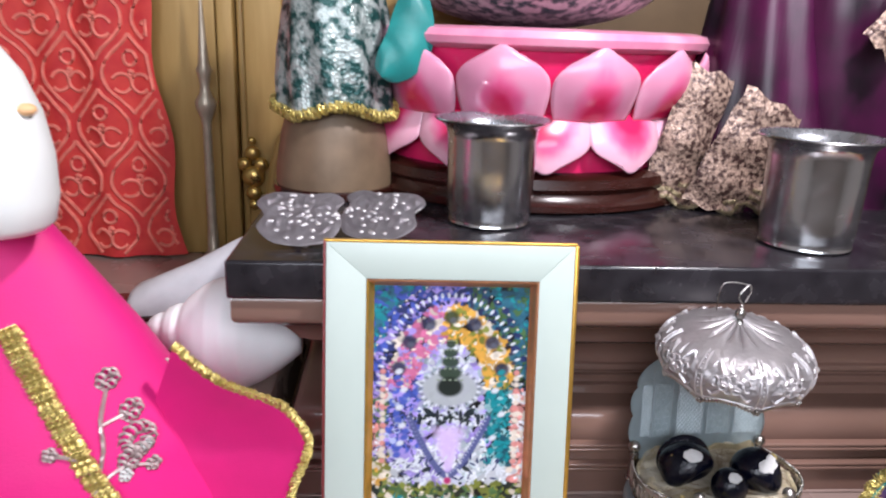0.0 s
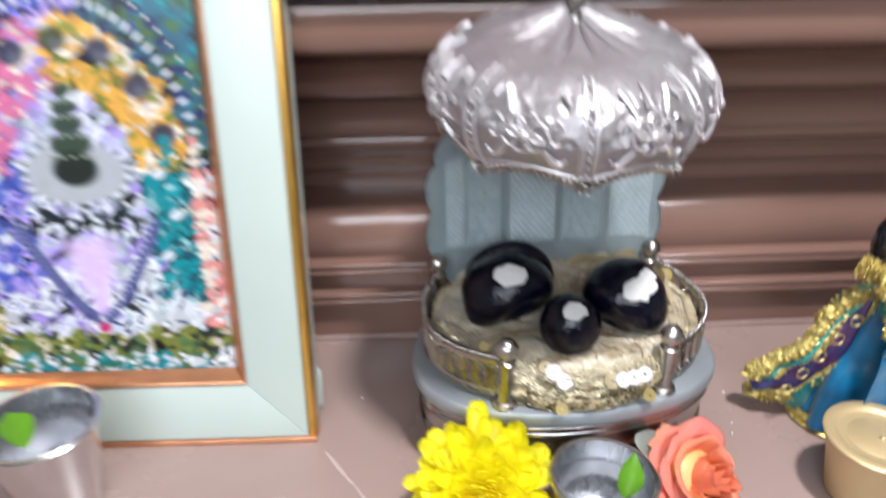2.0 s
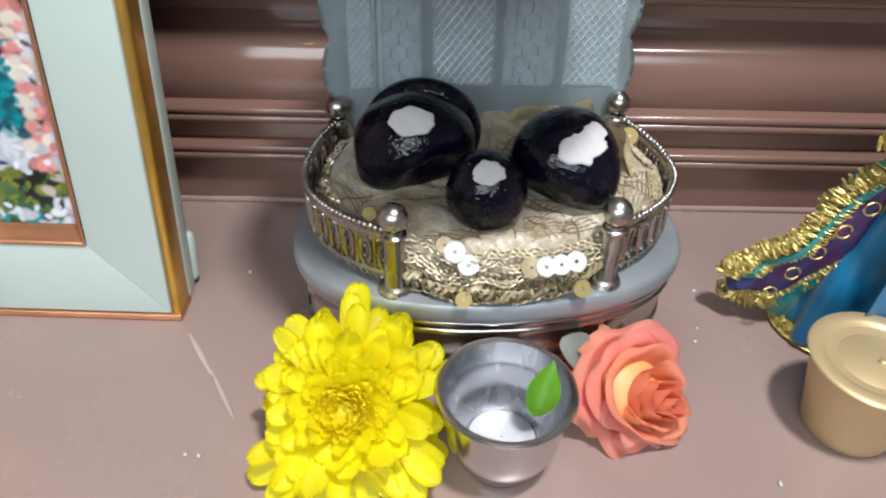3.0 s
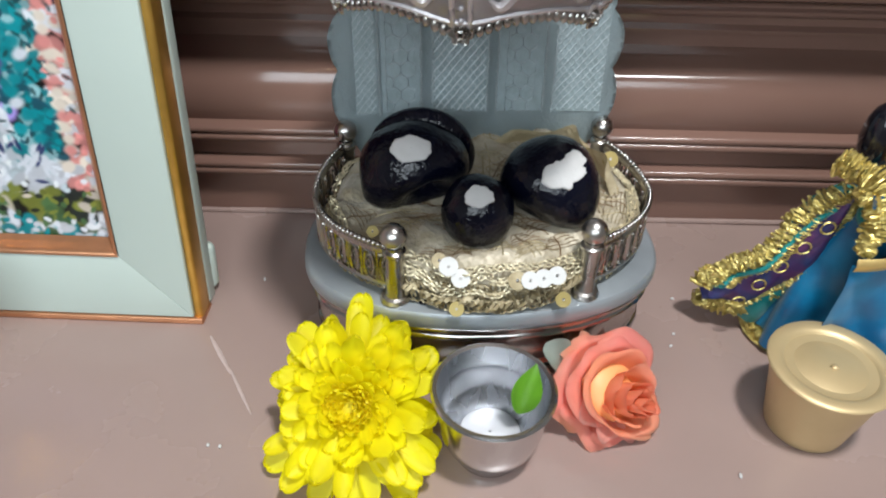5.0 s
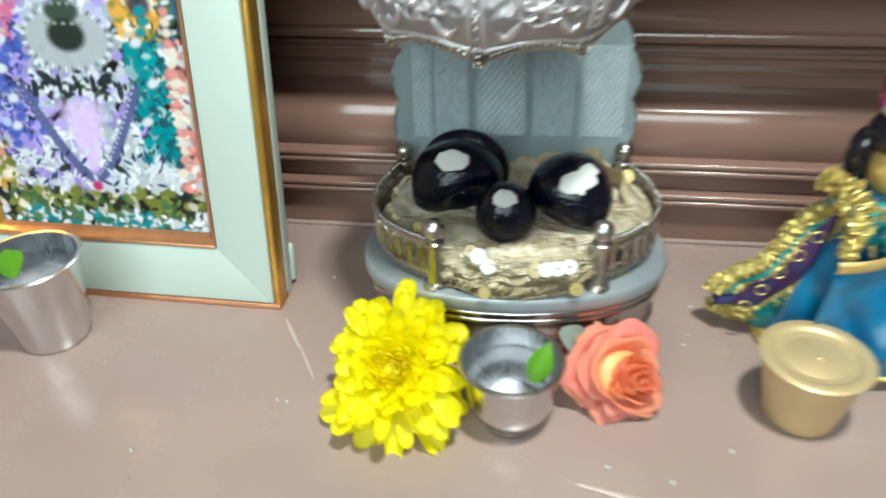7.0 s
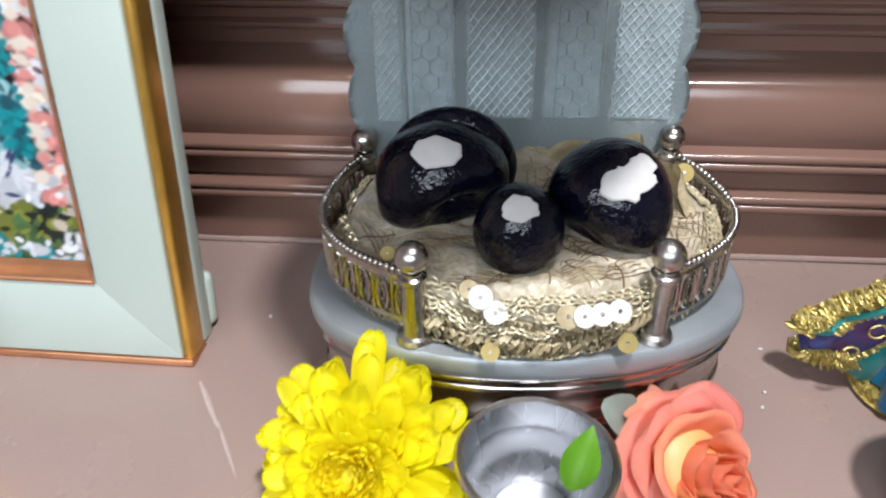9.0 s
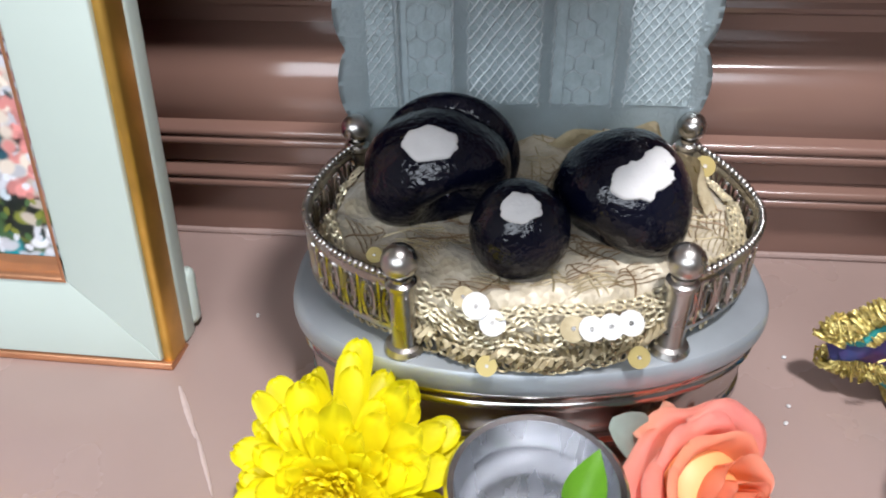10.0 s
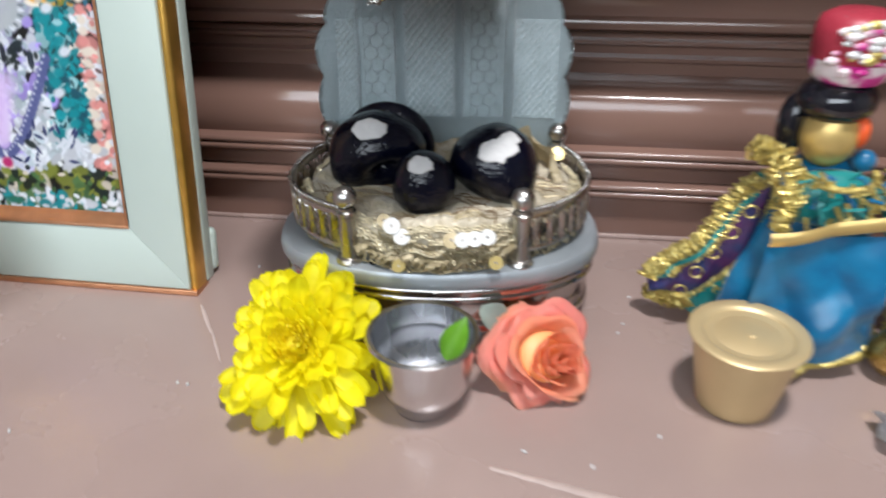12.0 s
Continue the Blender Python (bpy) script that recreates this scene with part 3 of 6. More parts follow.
# ---- throne ----
THRONE = pose(-0.0033, -0.080, 0.0, 0, 0, 4.6)


def oval(a, af, bf, bb):
    """A point of an oval, flatter in front than behind."""
    return Vector((af * math.cos(a), (bb if math.sin(a) > 0 else bf) * math.sin(a), 0))


def throne():
    root = thing("silver_throne", THRONE, "small silver throne with railing, back sheet and domed umbrella", "throne")
    # oval base: satin top with a rolled edge over a polished, grooved band
    def ring(prof, name, m, label):
        bm = bmesh.new()

        def f(u, v):
            r, z = prof[int(round(v * (len(prof) - 1)))]
            p = oval(2 * math.pi * u, 0.0786, 0.0525, 0.068)
            if p.y < 0:
                p.y = -0.0525 * (-p.y / 0.0525) ** 0.72
            return (p.x * max(r, 0.001), p.y * max(r, 0.001), z)
        grid(bm, f, 96, len(prof) - 1, closed=True)
        return part(name, bm, m, root, label, angle=38)
    ring([(0.970, 0.0392), (0.984, 0.0394), (0.993, 0.0406), (0.997, 0.0426), (0.995, 0.0448), (0.988, 0.0464), (0.976, 0.0473), (0.955, 0.0475), (0.0, 0.0475)], "base_top", SILVER_BASE, "satin grey silver top with a rolled edge")
    ring([(0.0, 0.0120), (0.930, 0.0120), (0.948, 0.0126), (0.956, 0.0142), (0.952, 0.0160), (0.940, 0.0168), (0.936, 0.0178), (0.936, 0.0196), (0.944, 0.0204), (0.946, 0.0218), (0.940, 0.0228), (0.938, 0.0300), (0.944, 0.0312), (0.966, 0.0316), (0.972, 0.0328), (0.966, 0.0340), (0.955, 0.0346), (0.955, 0.0356), (0.972, 0.0362), (0.978, 0.0374), (0.972, 0.0386), (0.960, 0.0391)], "base_band", BAND, "polished silver band with grooves and beads")
    for sx in (-1, 1):
        for y in (-0.034, 0.04):
            bm = bmesh.new()
            lathe(bm, [(0.001, 0), (0.007, 0), (0.009, 0.004), (0.0055, 0.008), (0.008, 0.010), (0.012, 0.0122)], 20, (sx * 0.05, y))
            part("foot", bm, SILVER, root, "turned silver foot")
    bm = bmesh.new()
    disc(bm, (-0.0275, -0.0425, 0.0476), (0, 0, 1), 0.0019, 0.0006)
    part("screw", bm, BLACK, root, "small black screw head")
    # posts
    posts = [(-0.0387, -0.040), (0.0387, -0.040), (-0.0600, 0.040), (0.0600, 0.040)]
    for x, y in posts:
        bm = bmesh.new()
        lathe(bm, [(0.001, 0.0472), (0.0058, 0.0473), (0.0062, 0.0485), (0.0055, 0.0500), (0.0040, 0.0506), (0.0037, 0.0515), (0.0037, 0.0705), (0.0046, 0.0715), (0.0046, 0.0730), (0.0034, 0.0738), (0.0034, 0.0748), (0.001, 0.0750)], 20, (x, y))
        post = part("post", bm, SILVER, root, "turned silver post")
        bm = bmesh.new()
        ball(bm, (x, y, 0.0795), 0.0053, 20)
        part("finial", bm, SILVER, post, "round silver finial")
    # side railings with beaded top and pierced balusters
    for s in (-1, 1):
        a0 = math.atan2(-0.040 / 0.0475, 0.0387 / 0.0715)
        a1 = math.atan2(0.040 / 0.0735, 0.0600 / 0.0715)

        def at(t, z, s=s, a0=a0, a1=a1):
            p = oval(a0 + (a1 - a0) * t, 0.0715, 0.0475, 0.0735)
            return Vector((s * p.x, p.y, z))
        bm = bmesh.new()
        grid(bm, lambda u, v: at(u, 0.0540 + 0.0012 * math.sin(2 * math.pi * v)) + Vector((0.0008 * math.cos(2 * math.pi * v) * s, 0, 0)), 40, 6, closed_v=True)
        grid(bm, lambda u, v: at(u, 0.0705 + 0.0016 * math.sin(2 * math.pi * v)) + Vector((0.0010 * math.cos(2 * math.pi * v) * s, 0, 0)), 40, 6, closed_v=True)
        rail = part("railing", bm, SILVER, root, "silver side railing")
        bm = bmesh.new()
        for k in range(46):
            ball(bm, at(k / 45, 0.0735), 0.00135, 8)
        tagged(part("beading", bm, SILVER, rail, "row of silver beads"), kind="stuff")
        bm = bmesh.new()
        for k in range(13):
            t = (k + 0.5) / 13
            m = at(t, 0.0622)
            d = (at(t + 0.02, 0) - at(t - 0.02, 0)).normalized()
            tube(bm, [m + d * 0.0024 * math.cos(q) + Vector((0, 0, 0.0068 * math.sin(q))) for q in [2 * math.pi * i / 14 for i in range(14)]], 0.0007, 5, closed=True)
            tube(bm, [m + d * 0.0011 * math.cos(q) + Vector((0, 0, 0.0034 * math.sin(q))) for q in [2 * math.pi * i / 10 for i in range(10)]], 0.0005, 4, closed=True)
            e = at((k + 1) / 13, 0)
            tube(bm, [(e.x, e.y, 0.0545), (e.x, e.y, 0.0705)], 0.0006, 5)
        tagged(part("fretwork", bm, SILVER, rail, "pierced silver loops"), kind="stuff")
    # back sheet with scalloped edge and engraved lattice
    W = 0.0655

    def edge(z):
        t = (z - 0.078) / 0.092
        body = W if t < 0.45 else W * math.sqrt(max(0.0, 1 - ((t - 0.45) / 0.56) ** 2))
        return body - 0.0042 * (1 - abs(math.sin(math.pi * (z - 0.1065) / 0.026)) ** 0.6)

    def backing(u, v):
        z = 0.050 + 0.120 * v
        e = edge(z) if z > 0.08 else edge(0.08) * (0.72 + 0.28 * (z - 0.05) / 0.03)
        x = (2 * u - 1) * max(e, 0.002)
        return (x, 0.047 + 0.010 * (v ** 2) - 0.0035 * (x / W) ** 2 + 0.00015 * math.sin(10 * math.pi * x / W), z)
    bm = bmesh.new()
    grid(bm, backing, 60, 90)
    bmesh.ops.solidify(bm, geom=bm.faces[:], thickness=0.0008)
    back = part("back_sheet", bm, FROST, root, "frosted silver back sheet with scalloped edge", angle=60)

    def on_back(x, z):
        v = (z - 0.050) / 0.120
        return Vector((x, 0.047 + 0.010 * v * v - 0.0035 * (x / W) ** 2 - 0.0009, z))
    for x0, x1 in ((-0.0545, -0.0450), (-0.0425, -0.0255), (-0.0190, 0.0050), (0.0105, 0.0310), (0.0365, 0.0585)):
        bm = bmesh.new()
        tall = 0.068 if max(abs(x0), abs(x1)) < 0.04 else 0.050
        grid(bm, lambda u, v, x0=x0, x1=x1, tall=tall: on_back(x0 + (x1 - x0) * u, 0.085 + tall * v) + Vector((0, 0.0005, 0)), 10, 20)
        part("panel", bm, PANEL, back, "hammered silver panel")
    bm = bmesh.new()
    for x0, x1, step in ((-0.0545, -0.0450, 0.0038), (-0.0190, 0.0050, 0.0046), (0.0365, 0.0585, 0.0044)):
        for sg in (1, -1):
            for k in range(-12, 32):
                z0 = 0.085 + k * step + (0.0008 if sg > 0 else 0)
                pts = []
                for i in range(25):
                    x = x0 + (x1 - x0) * i / 24
                    z = z0 + sg * (x - x0) * 1.25
                    if 0.0855 < z < (0.1525 if abs(x0) < 0.03 else 0.1345):
                        pts.append(on_back(x, z) + Vector((0.00012 * math.sin(i + k), 0, 0)))
                if len(pts) > 2:
                    bold = 2.0 if abs(x0) < 0.03 else 1.0
                    tube(bm, pts, (0.0002 if sg > 0 else 0.00012) * bold, 4)
    tagged(part("lattice", bm, ENGRAVE, back, "engraved silver lattice"), kind="stuff")
    bm = bmesh.new()
    for cx, wide in ((-0.034, 0.0155), (0.0208, 0.0190)):
        for r in range(11):
            for c in range(-2, 3):
                x0, z0 = cx + c * 0.0066 + (0.0033 if r % 2 else 0), 0.088 + r * 0.0060
                pts = [(x0 + 0.0036 * math.cos(q), z0 + 0.0037 * math.sin(q)) for q in [math.pi / 6 + math.pi * i / 3 for i in range(7)]]
                seg = [on_back(x, z) for x, z in pts if abs(x - cx) < wide / 2 and z < 0.152]
                if len(seg) > 2:
                    tube(bm, seg, 0.00012, 4)
    tagged(part("honeycomb", bm, ENGRAVE, back, "engraved silver honeycomb"), kind="stuff")
    bm = bmesh.new()
    for cx in (-0.0440, -0.0248, -0.0196, 0.0056, 0.0099, 0.0316, 0.0359):
        tube(bm, [on_back(cx + 0.0005 * math.sin(i * 2.1), 0.084 + i * 0.0012) for i in range(58)], 0.00025, 5)
    part("ribs", bm, ENGRAVE, back, "raised silver ribs")
    return root


root = throne()


def umbrella(root):
    """Domed silver umbrella over the throne: fluted crown, plain shoulder, embossed side in eight fields."""
    # centre in the throne's own frame
    cx, cy = -0.0100, -0.0100
    FIRST = -math.pi / 2 - 0.15
    raw = smooth_path([(0.0515, 0, 0.1765), (0.0555, 0, 0.1805), (0.0583, 0, 0.1855), (0.0592, 0, 0.1905), (0.0578, 0, 0.1965), (0.0535, 0, 0.2025), (0.0465, 0, 0.2075), (0.0365, 0, 0.2113), (0.0260, 0, 0.2138), (0.0140, 0, 0.2168), (0.0050, 0, 0.2205), (0.0010, 0, 0.2212)], 6)
    N = len(raw) - 1

    def at(a, t, lift=0.0):
        """t runs from the hem (0) over the shoulder (about 0.45) to the crown (1)."""
        k = min(max(t, 0.0), 1.0) * N
        i = min(int(k), N - 1)
        p = raw[i].lerp(raw[i + 1], k - i)
        d = (raw[i + 1] - raw[i]).normalized()
        r, z = p.x + lift * d.z, p.z - lift * d.x
        # the hem dips to a point under each rib
        dip = (abs(math.cos(4 * (a - FIRST))) ** 3) * 0.0042 * max(0.0, 1 - t / 0.16)
        return Vector((cx + r * math.cos(a), cy + r * math.sin(a), z - dip - 0.004 * math.cos(a + 1.57)))

    def f(u, v):
        a = 2 * math.pi * u
        k = 0.0
        if v > 0.66:
            k = (abs(math.sin(8 * a)) ** 0.6 - 0.55) * 0.0024 * math.sin(math.pi * min(1.0, (v - 0.66) / 0.32))
        elif 0.10 < v < 0.59:
            h = (v - 0.10) / 0.49
            p = at(a, v)
            k = (0.0016 * noise.noise(p * 210) + 0.0012 * noise.noise(p * 420)) * math.sin(math.pi * h)
        return at(a, v, k)
    bm = bmesh.new()
    grid(bm, f, 256, 60, closed=True)
    bmesh.ops.solidify(bm, geom=bm.faces[:], thickness=0.0006)
    dome = part("umbrella", bm, EMBOSS, root, "embossed silver umbrella dome", angle=80)
    bm = bmesh.new()
    steps = lambda n: [i / n for i in range(n + 1)]
    rel = lambda a, t, lift: at(a, t * 1.18, lift)
    for sct in range(8):
        a0 = FIRST + 2 * math.pi * sct / 8
        # paired ribs, with a thin cord between them
        for o in (-0.045, 0.045):
            tube(bm, [rel(a0 + o * (1 - 0.3 * q), 0.03 + 0.46 * q, 0.0004) for q in steps(12)], 0.0009, 6)
        for q in steps(9):
            ball(bm, rel(a0, 0.06 + 0.40 * q, 0.0006), 0.0009, 6)
        # one flower with leaves in each field
        m = a0 + math.pi / 8
        for k in range(6):
            b = 2 * math.pi * k / 6 + 0.3
            tube(bm, [rel(m + 0.085 * math.cos(b) + 0.060 * math.cos(w), 0.25 + 0.052 * math.sin(b) + 0.040 * math.sin(w), 0.0006) for w in [2 * math.pi * i / 9 for i in range(9)]], 0.0009, 5, closed=True)
        ball(bm, rel(m, 0.25, 0.0006), 0.0022, 8)
        for sg in (1, -1):
            tube(bm, [rel(m + sg * (0.10 + 0.16 * q), 0.33 + 0.10 * math.sin(2.6 * q), 0.0006) for q in steps(8)], lambda q: 0.0016 * math.sin(math.pi * (0.1 + 0.85 * q)) + 0.0003, 6)
            tube(bm, [rel(m + sg * (0.12 + 0.14 * q), 0.19 - 0.08 * math.sin(2.4 * q), 0.0006) for q in steps(8)], lambda q: 0.0015 * math.sin(math.pi * (0.1 + 0.85 * q)) + 0.0003, 6)
            tube(bm, [rel(m + sg * (0.19 + 0.045 * math.cos(w)), 0.27 + 0.05 * math.sin(w), 0.0006) for w in [0.4 + 5.0 * i / 11 for i in range(12)]], 0.0008, 5)
        tube(bm, [rel(m, 0.36 + 0.10 * q, 0.0005) for q in steps(5)], lambda q: 0.0017 * (1 - 0.8 * q), 6)
    for t in (0.047,):
        tube(bm, [rel(2 * math.pi * i / 120, t, 0.0003) for i in range(120)], 0.0008, 6, closed=True)
    tagged(part("relief", bm, EMBOSS, dome, "raised leaf and flower relief"), kind="stuff")
    bm = bmesh.new()
    for k in range(128):
        a = 2 * math.pi * k / 128
        ball(bm, at(a, 0.0, 0.0004), 0.0014, 8, s=(1, 1, 1.5))
    tagged(part("beaded_edge", bm, SILVER, dome, "row of silver beads along the edge"), kind="stuff")
    for k in range(8):
        a = FIRST + 2 * math.pi * k / 8
        bm = bmesh.new()
        q = at(a, 0.02, 0.001)
        t = Vector((-math.sin(a), math.cos(a), 0))
        o = Vector((math.cos(a), math.sin(a), 0))
        grid(bm, lambda u, v: q + (t * math.cos(2 * math.pi * u) + Vector((0, 0, 1)) * math.sin(2 * math.pi * u)) * (0.0004 + v * (0.0032 + 0.0006 * math.cos(12 * math.pi * u))) + o * (0.0016 * math.cos(v * 1.5) + 0.0009 * math.sin(v * 9)), 36, 8, closed=True)
        part("rosette", bm, SILVER, dome, "small silver rosette")
    bm = bmesh.new()
    lathe(bm, [(0.001, 0.2145), (0.0042, 0.2148), (0.0034, 0.2185), (0.0022, 0.2200), (0.0036, 0.2225), (0.0042, 0.2255), (0.0030, 0.2285), (0.0014, 0.2300), (0.0018, 0.2320), (0.0005, 0.2335)], 16, (cx, cy))
    knob = part("knob", bm, SILVER, dome, "turned silver knob")
    bm = bmesh.new()
    tube(bm, smooth_path([(cx + 0.0005, cy, 0.2330), (cx - 0.0035, cy, 0.2390), (cx + 0.0010, cy + 0.001, 0.2450), (cx + 0.0050, cy + 0.001, 0.2480), (cx + 0.0058, cy, 0.2430), (cx + 0.0025, cy, 0.2345)]), 0.0008, 6)
    tube(bm, smooth_path([(cx + 0.0045, cy + 0.001, 0.2478), (cx - 0.0050, cy + 0.002, 0.2500), (cx - 0.0150, cy + 0.004, 0.2488), (cx - 0.0175, cy + 0.005, 0.2400), (cx - 0.0170, cy + 0.006, 0.2260)]), 0.0005, 6)
    part("wire_hook", bm, SILVER, dome, "bent wire ring and hook")
    # arm that carries the dome from the back sheet
    bm = bmesh.new()
    tube(bm, [(cx, 0.052, 0.10), (cx, 0.058, 0.16), (cx, 0.045, 0.188), (cx, 0.02, 0.206), (cx, cy, 0.2125)], 0.0016, 8)
    part("arm", bm, SILVER, root, "bent silver arm")


umbrella(root)


# cushion, stones and trimmings, placed in the throne's frame
def cushion():
    c = thing("cushion", THRONE, "gold brocade cushion with braided edge and sequins on the throne", "cushion")

    def rim(a):
        p = oval(a, 0.066, 0.0475, 0.060)
        front = max(0.0, -math.sin(a)) ** 2.2 * (1 if abs(math.cos(a)) < 0.62 else 0.4)
        return Vector((p.x * (1 - 0.30 * max(0.0, -math.sin(a)) ** 3), p.y - 0.0015 * front, 0)), front

    def f(u, v):
        a = 2 * math.pi * u
        p, front = rim(a)
        r = max(0.002, math.sin(v * math.pi / 2))
        z = 0.0655 + 0.004 * math.sin(v * 9) * 0.3
        hollow = -0.0035 * math.exp(-((v - 0.35) / 0.3) ** 2)
        edge = 0.008 * math.sin(math.pi * min(1.0, v * 1.0)) ** 2
        drop = (-0.0115 * max(0, (v - 0.72) / 0.28) ** 1.6) * (0.55 + 0.45 * front)
        up = 0.012 * max(0.0, math.sin(a)) ** 1.5 * max(0, (v - 0.55) / 0.45)
        q = Vector((p.x * r, p.y * r, z + hollow + edge + drop + up))
        n = noise.noise(q * 70) * 0.0036 + abs(noise.noise(q * 130 + Vector((3, 1, 7)))) * 0.0030 - 0.0008
        return q + Vector((0, 0, n * (0.5 + v)))
    bm = bmesh.new()
    grid(bm, f, 120, 30, closed=True)
    # underside
    def g(u, v):
        a = 2 * math.pi * u
        p, front = rim(a)
        top = f(u, 1.0)
        return (p.x * (1 - 0.1 * v), p.y * (1 - 0.1 * v), top.z * (1 - v) + 0.0485 * v)
    grid(bm, g, 120, 5, closed=True)
    part("pad", bm, BROCADE, c, "crumpled gold brocade pad", angle=70)
    bm = bmesh.new()
    for ph in range(3):
        pts = []
        for i in range(420):
            a = 2 * math.pi * i / 420
            e = Vector(f(i / 420, 1.0))
            p, front = rim(a)
            o = Vector((p.x, p.y, 0)).normalized()
            q = i * 0.75 + ph * 2.094
            e.z = e.z * 0.72 + 0.0505 * 0.28
            jit = noise.noise_vector(e * 330 + Vector((ph, 0, 0))) * 0.0017
            pts.append(e + o * (0.0012 + 0.0022 * math.cos(q)) + Vector((0, 0, 0.0026 * math.sin(q))) + jit)
        tube(bm, pts, 0.00095, 4, closed=True)
    part("braided_edge", bm, BRAID, c, "pale gold braided edging")
    bm = bmesh.new()
    for i in range(64):
        a = math.pi + math.pi * (i + 0.5) / 64
        p, front = rim(a)
        o = Vector((p.x, p.y, 0)).normalized()
        t = Vector((-o.y, o.x, 0))
        for zz, oo in ((0.0560, 0.0012), (0.0600, 0.0002)):
            m = Vector((p.x, p.y, zz)) + o * oo + t * 0.0015 + noise.noise_vector(Vector((i * 0.9, zz * 900, 1))) * 0.0016
            tube(bm, [m + t * 0.0023 * math.cos(q) + o * 0.0008 * math.sin(2 * q) + Vector((0, 0, 0.0024 * math.sin(q))) for q in [2 * math.pi * k / 9 for k in range(9)]], 0.0005, 4, closed=True)
        m = Vector((p.x, p.y, 0.0515)) + o * 0.0022 + noise.noise_vector(Vector((i * 0.7, 4, 1))) * 0.0012
        tube(bm, [m + t * 0.0024 * math.cos(q) + Vector((0, 0, 0.0031 * math.sin(q))) for q in [2 * math.pi * k / 10 for k in range(10)]], 0.0005, 4, closed=True)
    part("loop_fringe", bm, BRAID, c, "pale gold loop fringe")
    bm = bmesh.new()
    rnd = random.Random(21)
    for k in range(54):
        # small stitched sprigs: a stem with a fan of side shoots
        a0, v0, tw = rnd.uniform(0, 1), rnd.uniform(0.35, 0.9), rnd.uniform(-1, 1)
        stem = [(a0 + 0.02 * tw * t, v0 - 0.24 * t) for t in [i / 6 for i in range(7)]]
        tube(bm, [Vector(f(u % 1.0, min(0.97, max(0.1, v)))) + Vector((0, 0, 0.0003)) for u, v in stem], 0.00030, 4, slot=k % 2)
        for j in range(2, 7):
            for sd in (-1, 1):
                u, v = stem[j]
                tube(bm, [Vector(f((u + sd * 0.028 * (1.15 - j / 8) * q) % 1.0, min(0.97, max(0.1, v + 0.05 * q * q - 0.03 * q)))) + Vector((0, 0, 0.0003)) for q in (0.0, 0.4, 0.8, 1.1)], 0.00019, 4, slot=k % 2)
    tagged(part("stitching", bm, [BROWNPOT, BRAID], c, "thin brown stitched sprigs"), kind="stuff")
    # loose chain-stitch cord that wanders along the top of the edge
    bm = bmesh.new()
    for row, (vv, amp, ph) in enumerate(((0.955, 0.02, 0.0), (0.90, 0.035, 1.7), (0.82, 0.05, 0.6))):
        for i in range(230):
            u = i / 230
            if row and 0.05 < u < 0.5:
                continue
            m = Vector(f(u, vv + amp * math.sin(u * 55 + ph) * 0.6))
            q = Vector(f((u + 0.004) % 1.0, vv + amp * math.sin((u + 0.004) * 55 + ph) * 0.6)) - m
            q = q.normalized()
            side = Vector((-q.y, q.x, 0.3)).normalized()
            sg = 1 if i % 2 else -1
            tube(bm, [m + q * (0.0017 * math.cos(w)) + side * (0.0010 * math.sin(w) + sg * 0.0007) + Vector((m.x * 0.022, m.y * 0.022, 0.0012)) for w in [2 * math.pi * j / 7 for j in range(7)]], 0.00045, 4, closed=True)
    tagged(part("chain_cord", bm, CORD, c, "twisted pale gold cord"), kind="stuff")
    spots = [(-0.0180, -0.0462, 0.0690, 0.0038, SEQUIN), (-0.0135, -0.0487, 0.0650, 0.0037, SEQUIN), (-0.0215, -0.0442, 0.0705, 0.0030, BRAID), (0.0130, -0.0515, 0.0655, 0.0035, SEQUIN), (0.0182, -0.0511, 0.0659, 0.0036, SEQUIN), (0.0236, -0.0500, 0.0662, 0.0036, SEQUIN), (0.0082, -0.0507, 0.0648, 0.0037, BRAID),
             (-0.0150, -0.0525, 0.0525, 0.0030, SEQUIN_GOLD), (0.0275, -0.0500, 0.0535, 0.0032, SEQUIN_GOLD), (-0.0470, -0.0290, 0.0735, 0.0024, SEQUIN_GOLD), (0.0575, 0.0130, 0.0785, 0.0036, SEQUIN_GOLD)]
    for x, y, z, r, m in spots:
        bm = bmesh.new()
        disc(bm, (x, y, z), (0.0, -0.75, 0.7), r)
        disc(bm, Vector((x, y, z)) + Vector((0, -0.75, 0.7)) * 0.0004, (0.0, -0.75, 0.7), r * 0.18, 0.0004, 8, slot=1)
        part("sequin", bm, [m, SILVER], c, "round white sequin" if m == SEQUIN else "round gold sequin")
    # folded gold cloth at the side
    bm = bmesh.new()

    def fold(u, v):
        q = 0.05 + 1.55 * u
        hump = math.sin(math.pi * (0.06 + 0.86 * u ** 1.25)) ** 0.6
        ruffle = noise.noise(Vector((u * 7, v * 3, 2.0)))
        x = 0.063 * math.cos(math.pi / 2 - q) * (1 - 0.12 * v) + 0.0040 * ruffle * v
        y = 0.054 * math.sin(math.pi / 2 - q) * (1 - 0.14 * v) - 0.002 + 0.0050 * noise.noise(Vector((u * 6, v * 2, 9.0))) * v
        return (x, y, 0.061 + 0.023 * v * hump * (1 + 0.15 * ruffle) + 0.0020 * math.sin(u * 19 + v * 4) * v)
    grid(bm, fold, 48, 16)
    bmesh.ops.solidify(bm, geom=bm.faces[:], thickness=0.0006)
    part("folded_cloth", bm, GOLDCLOTH, c, "folded yellow-gold cloth")


cushion()


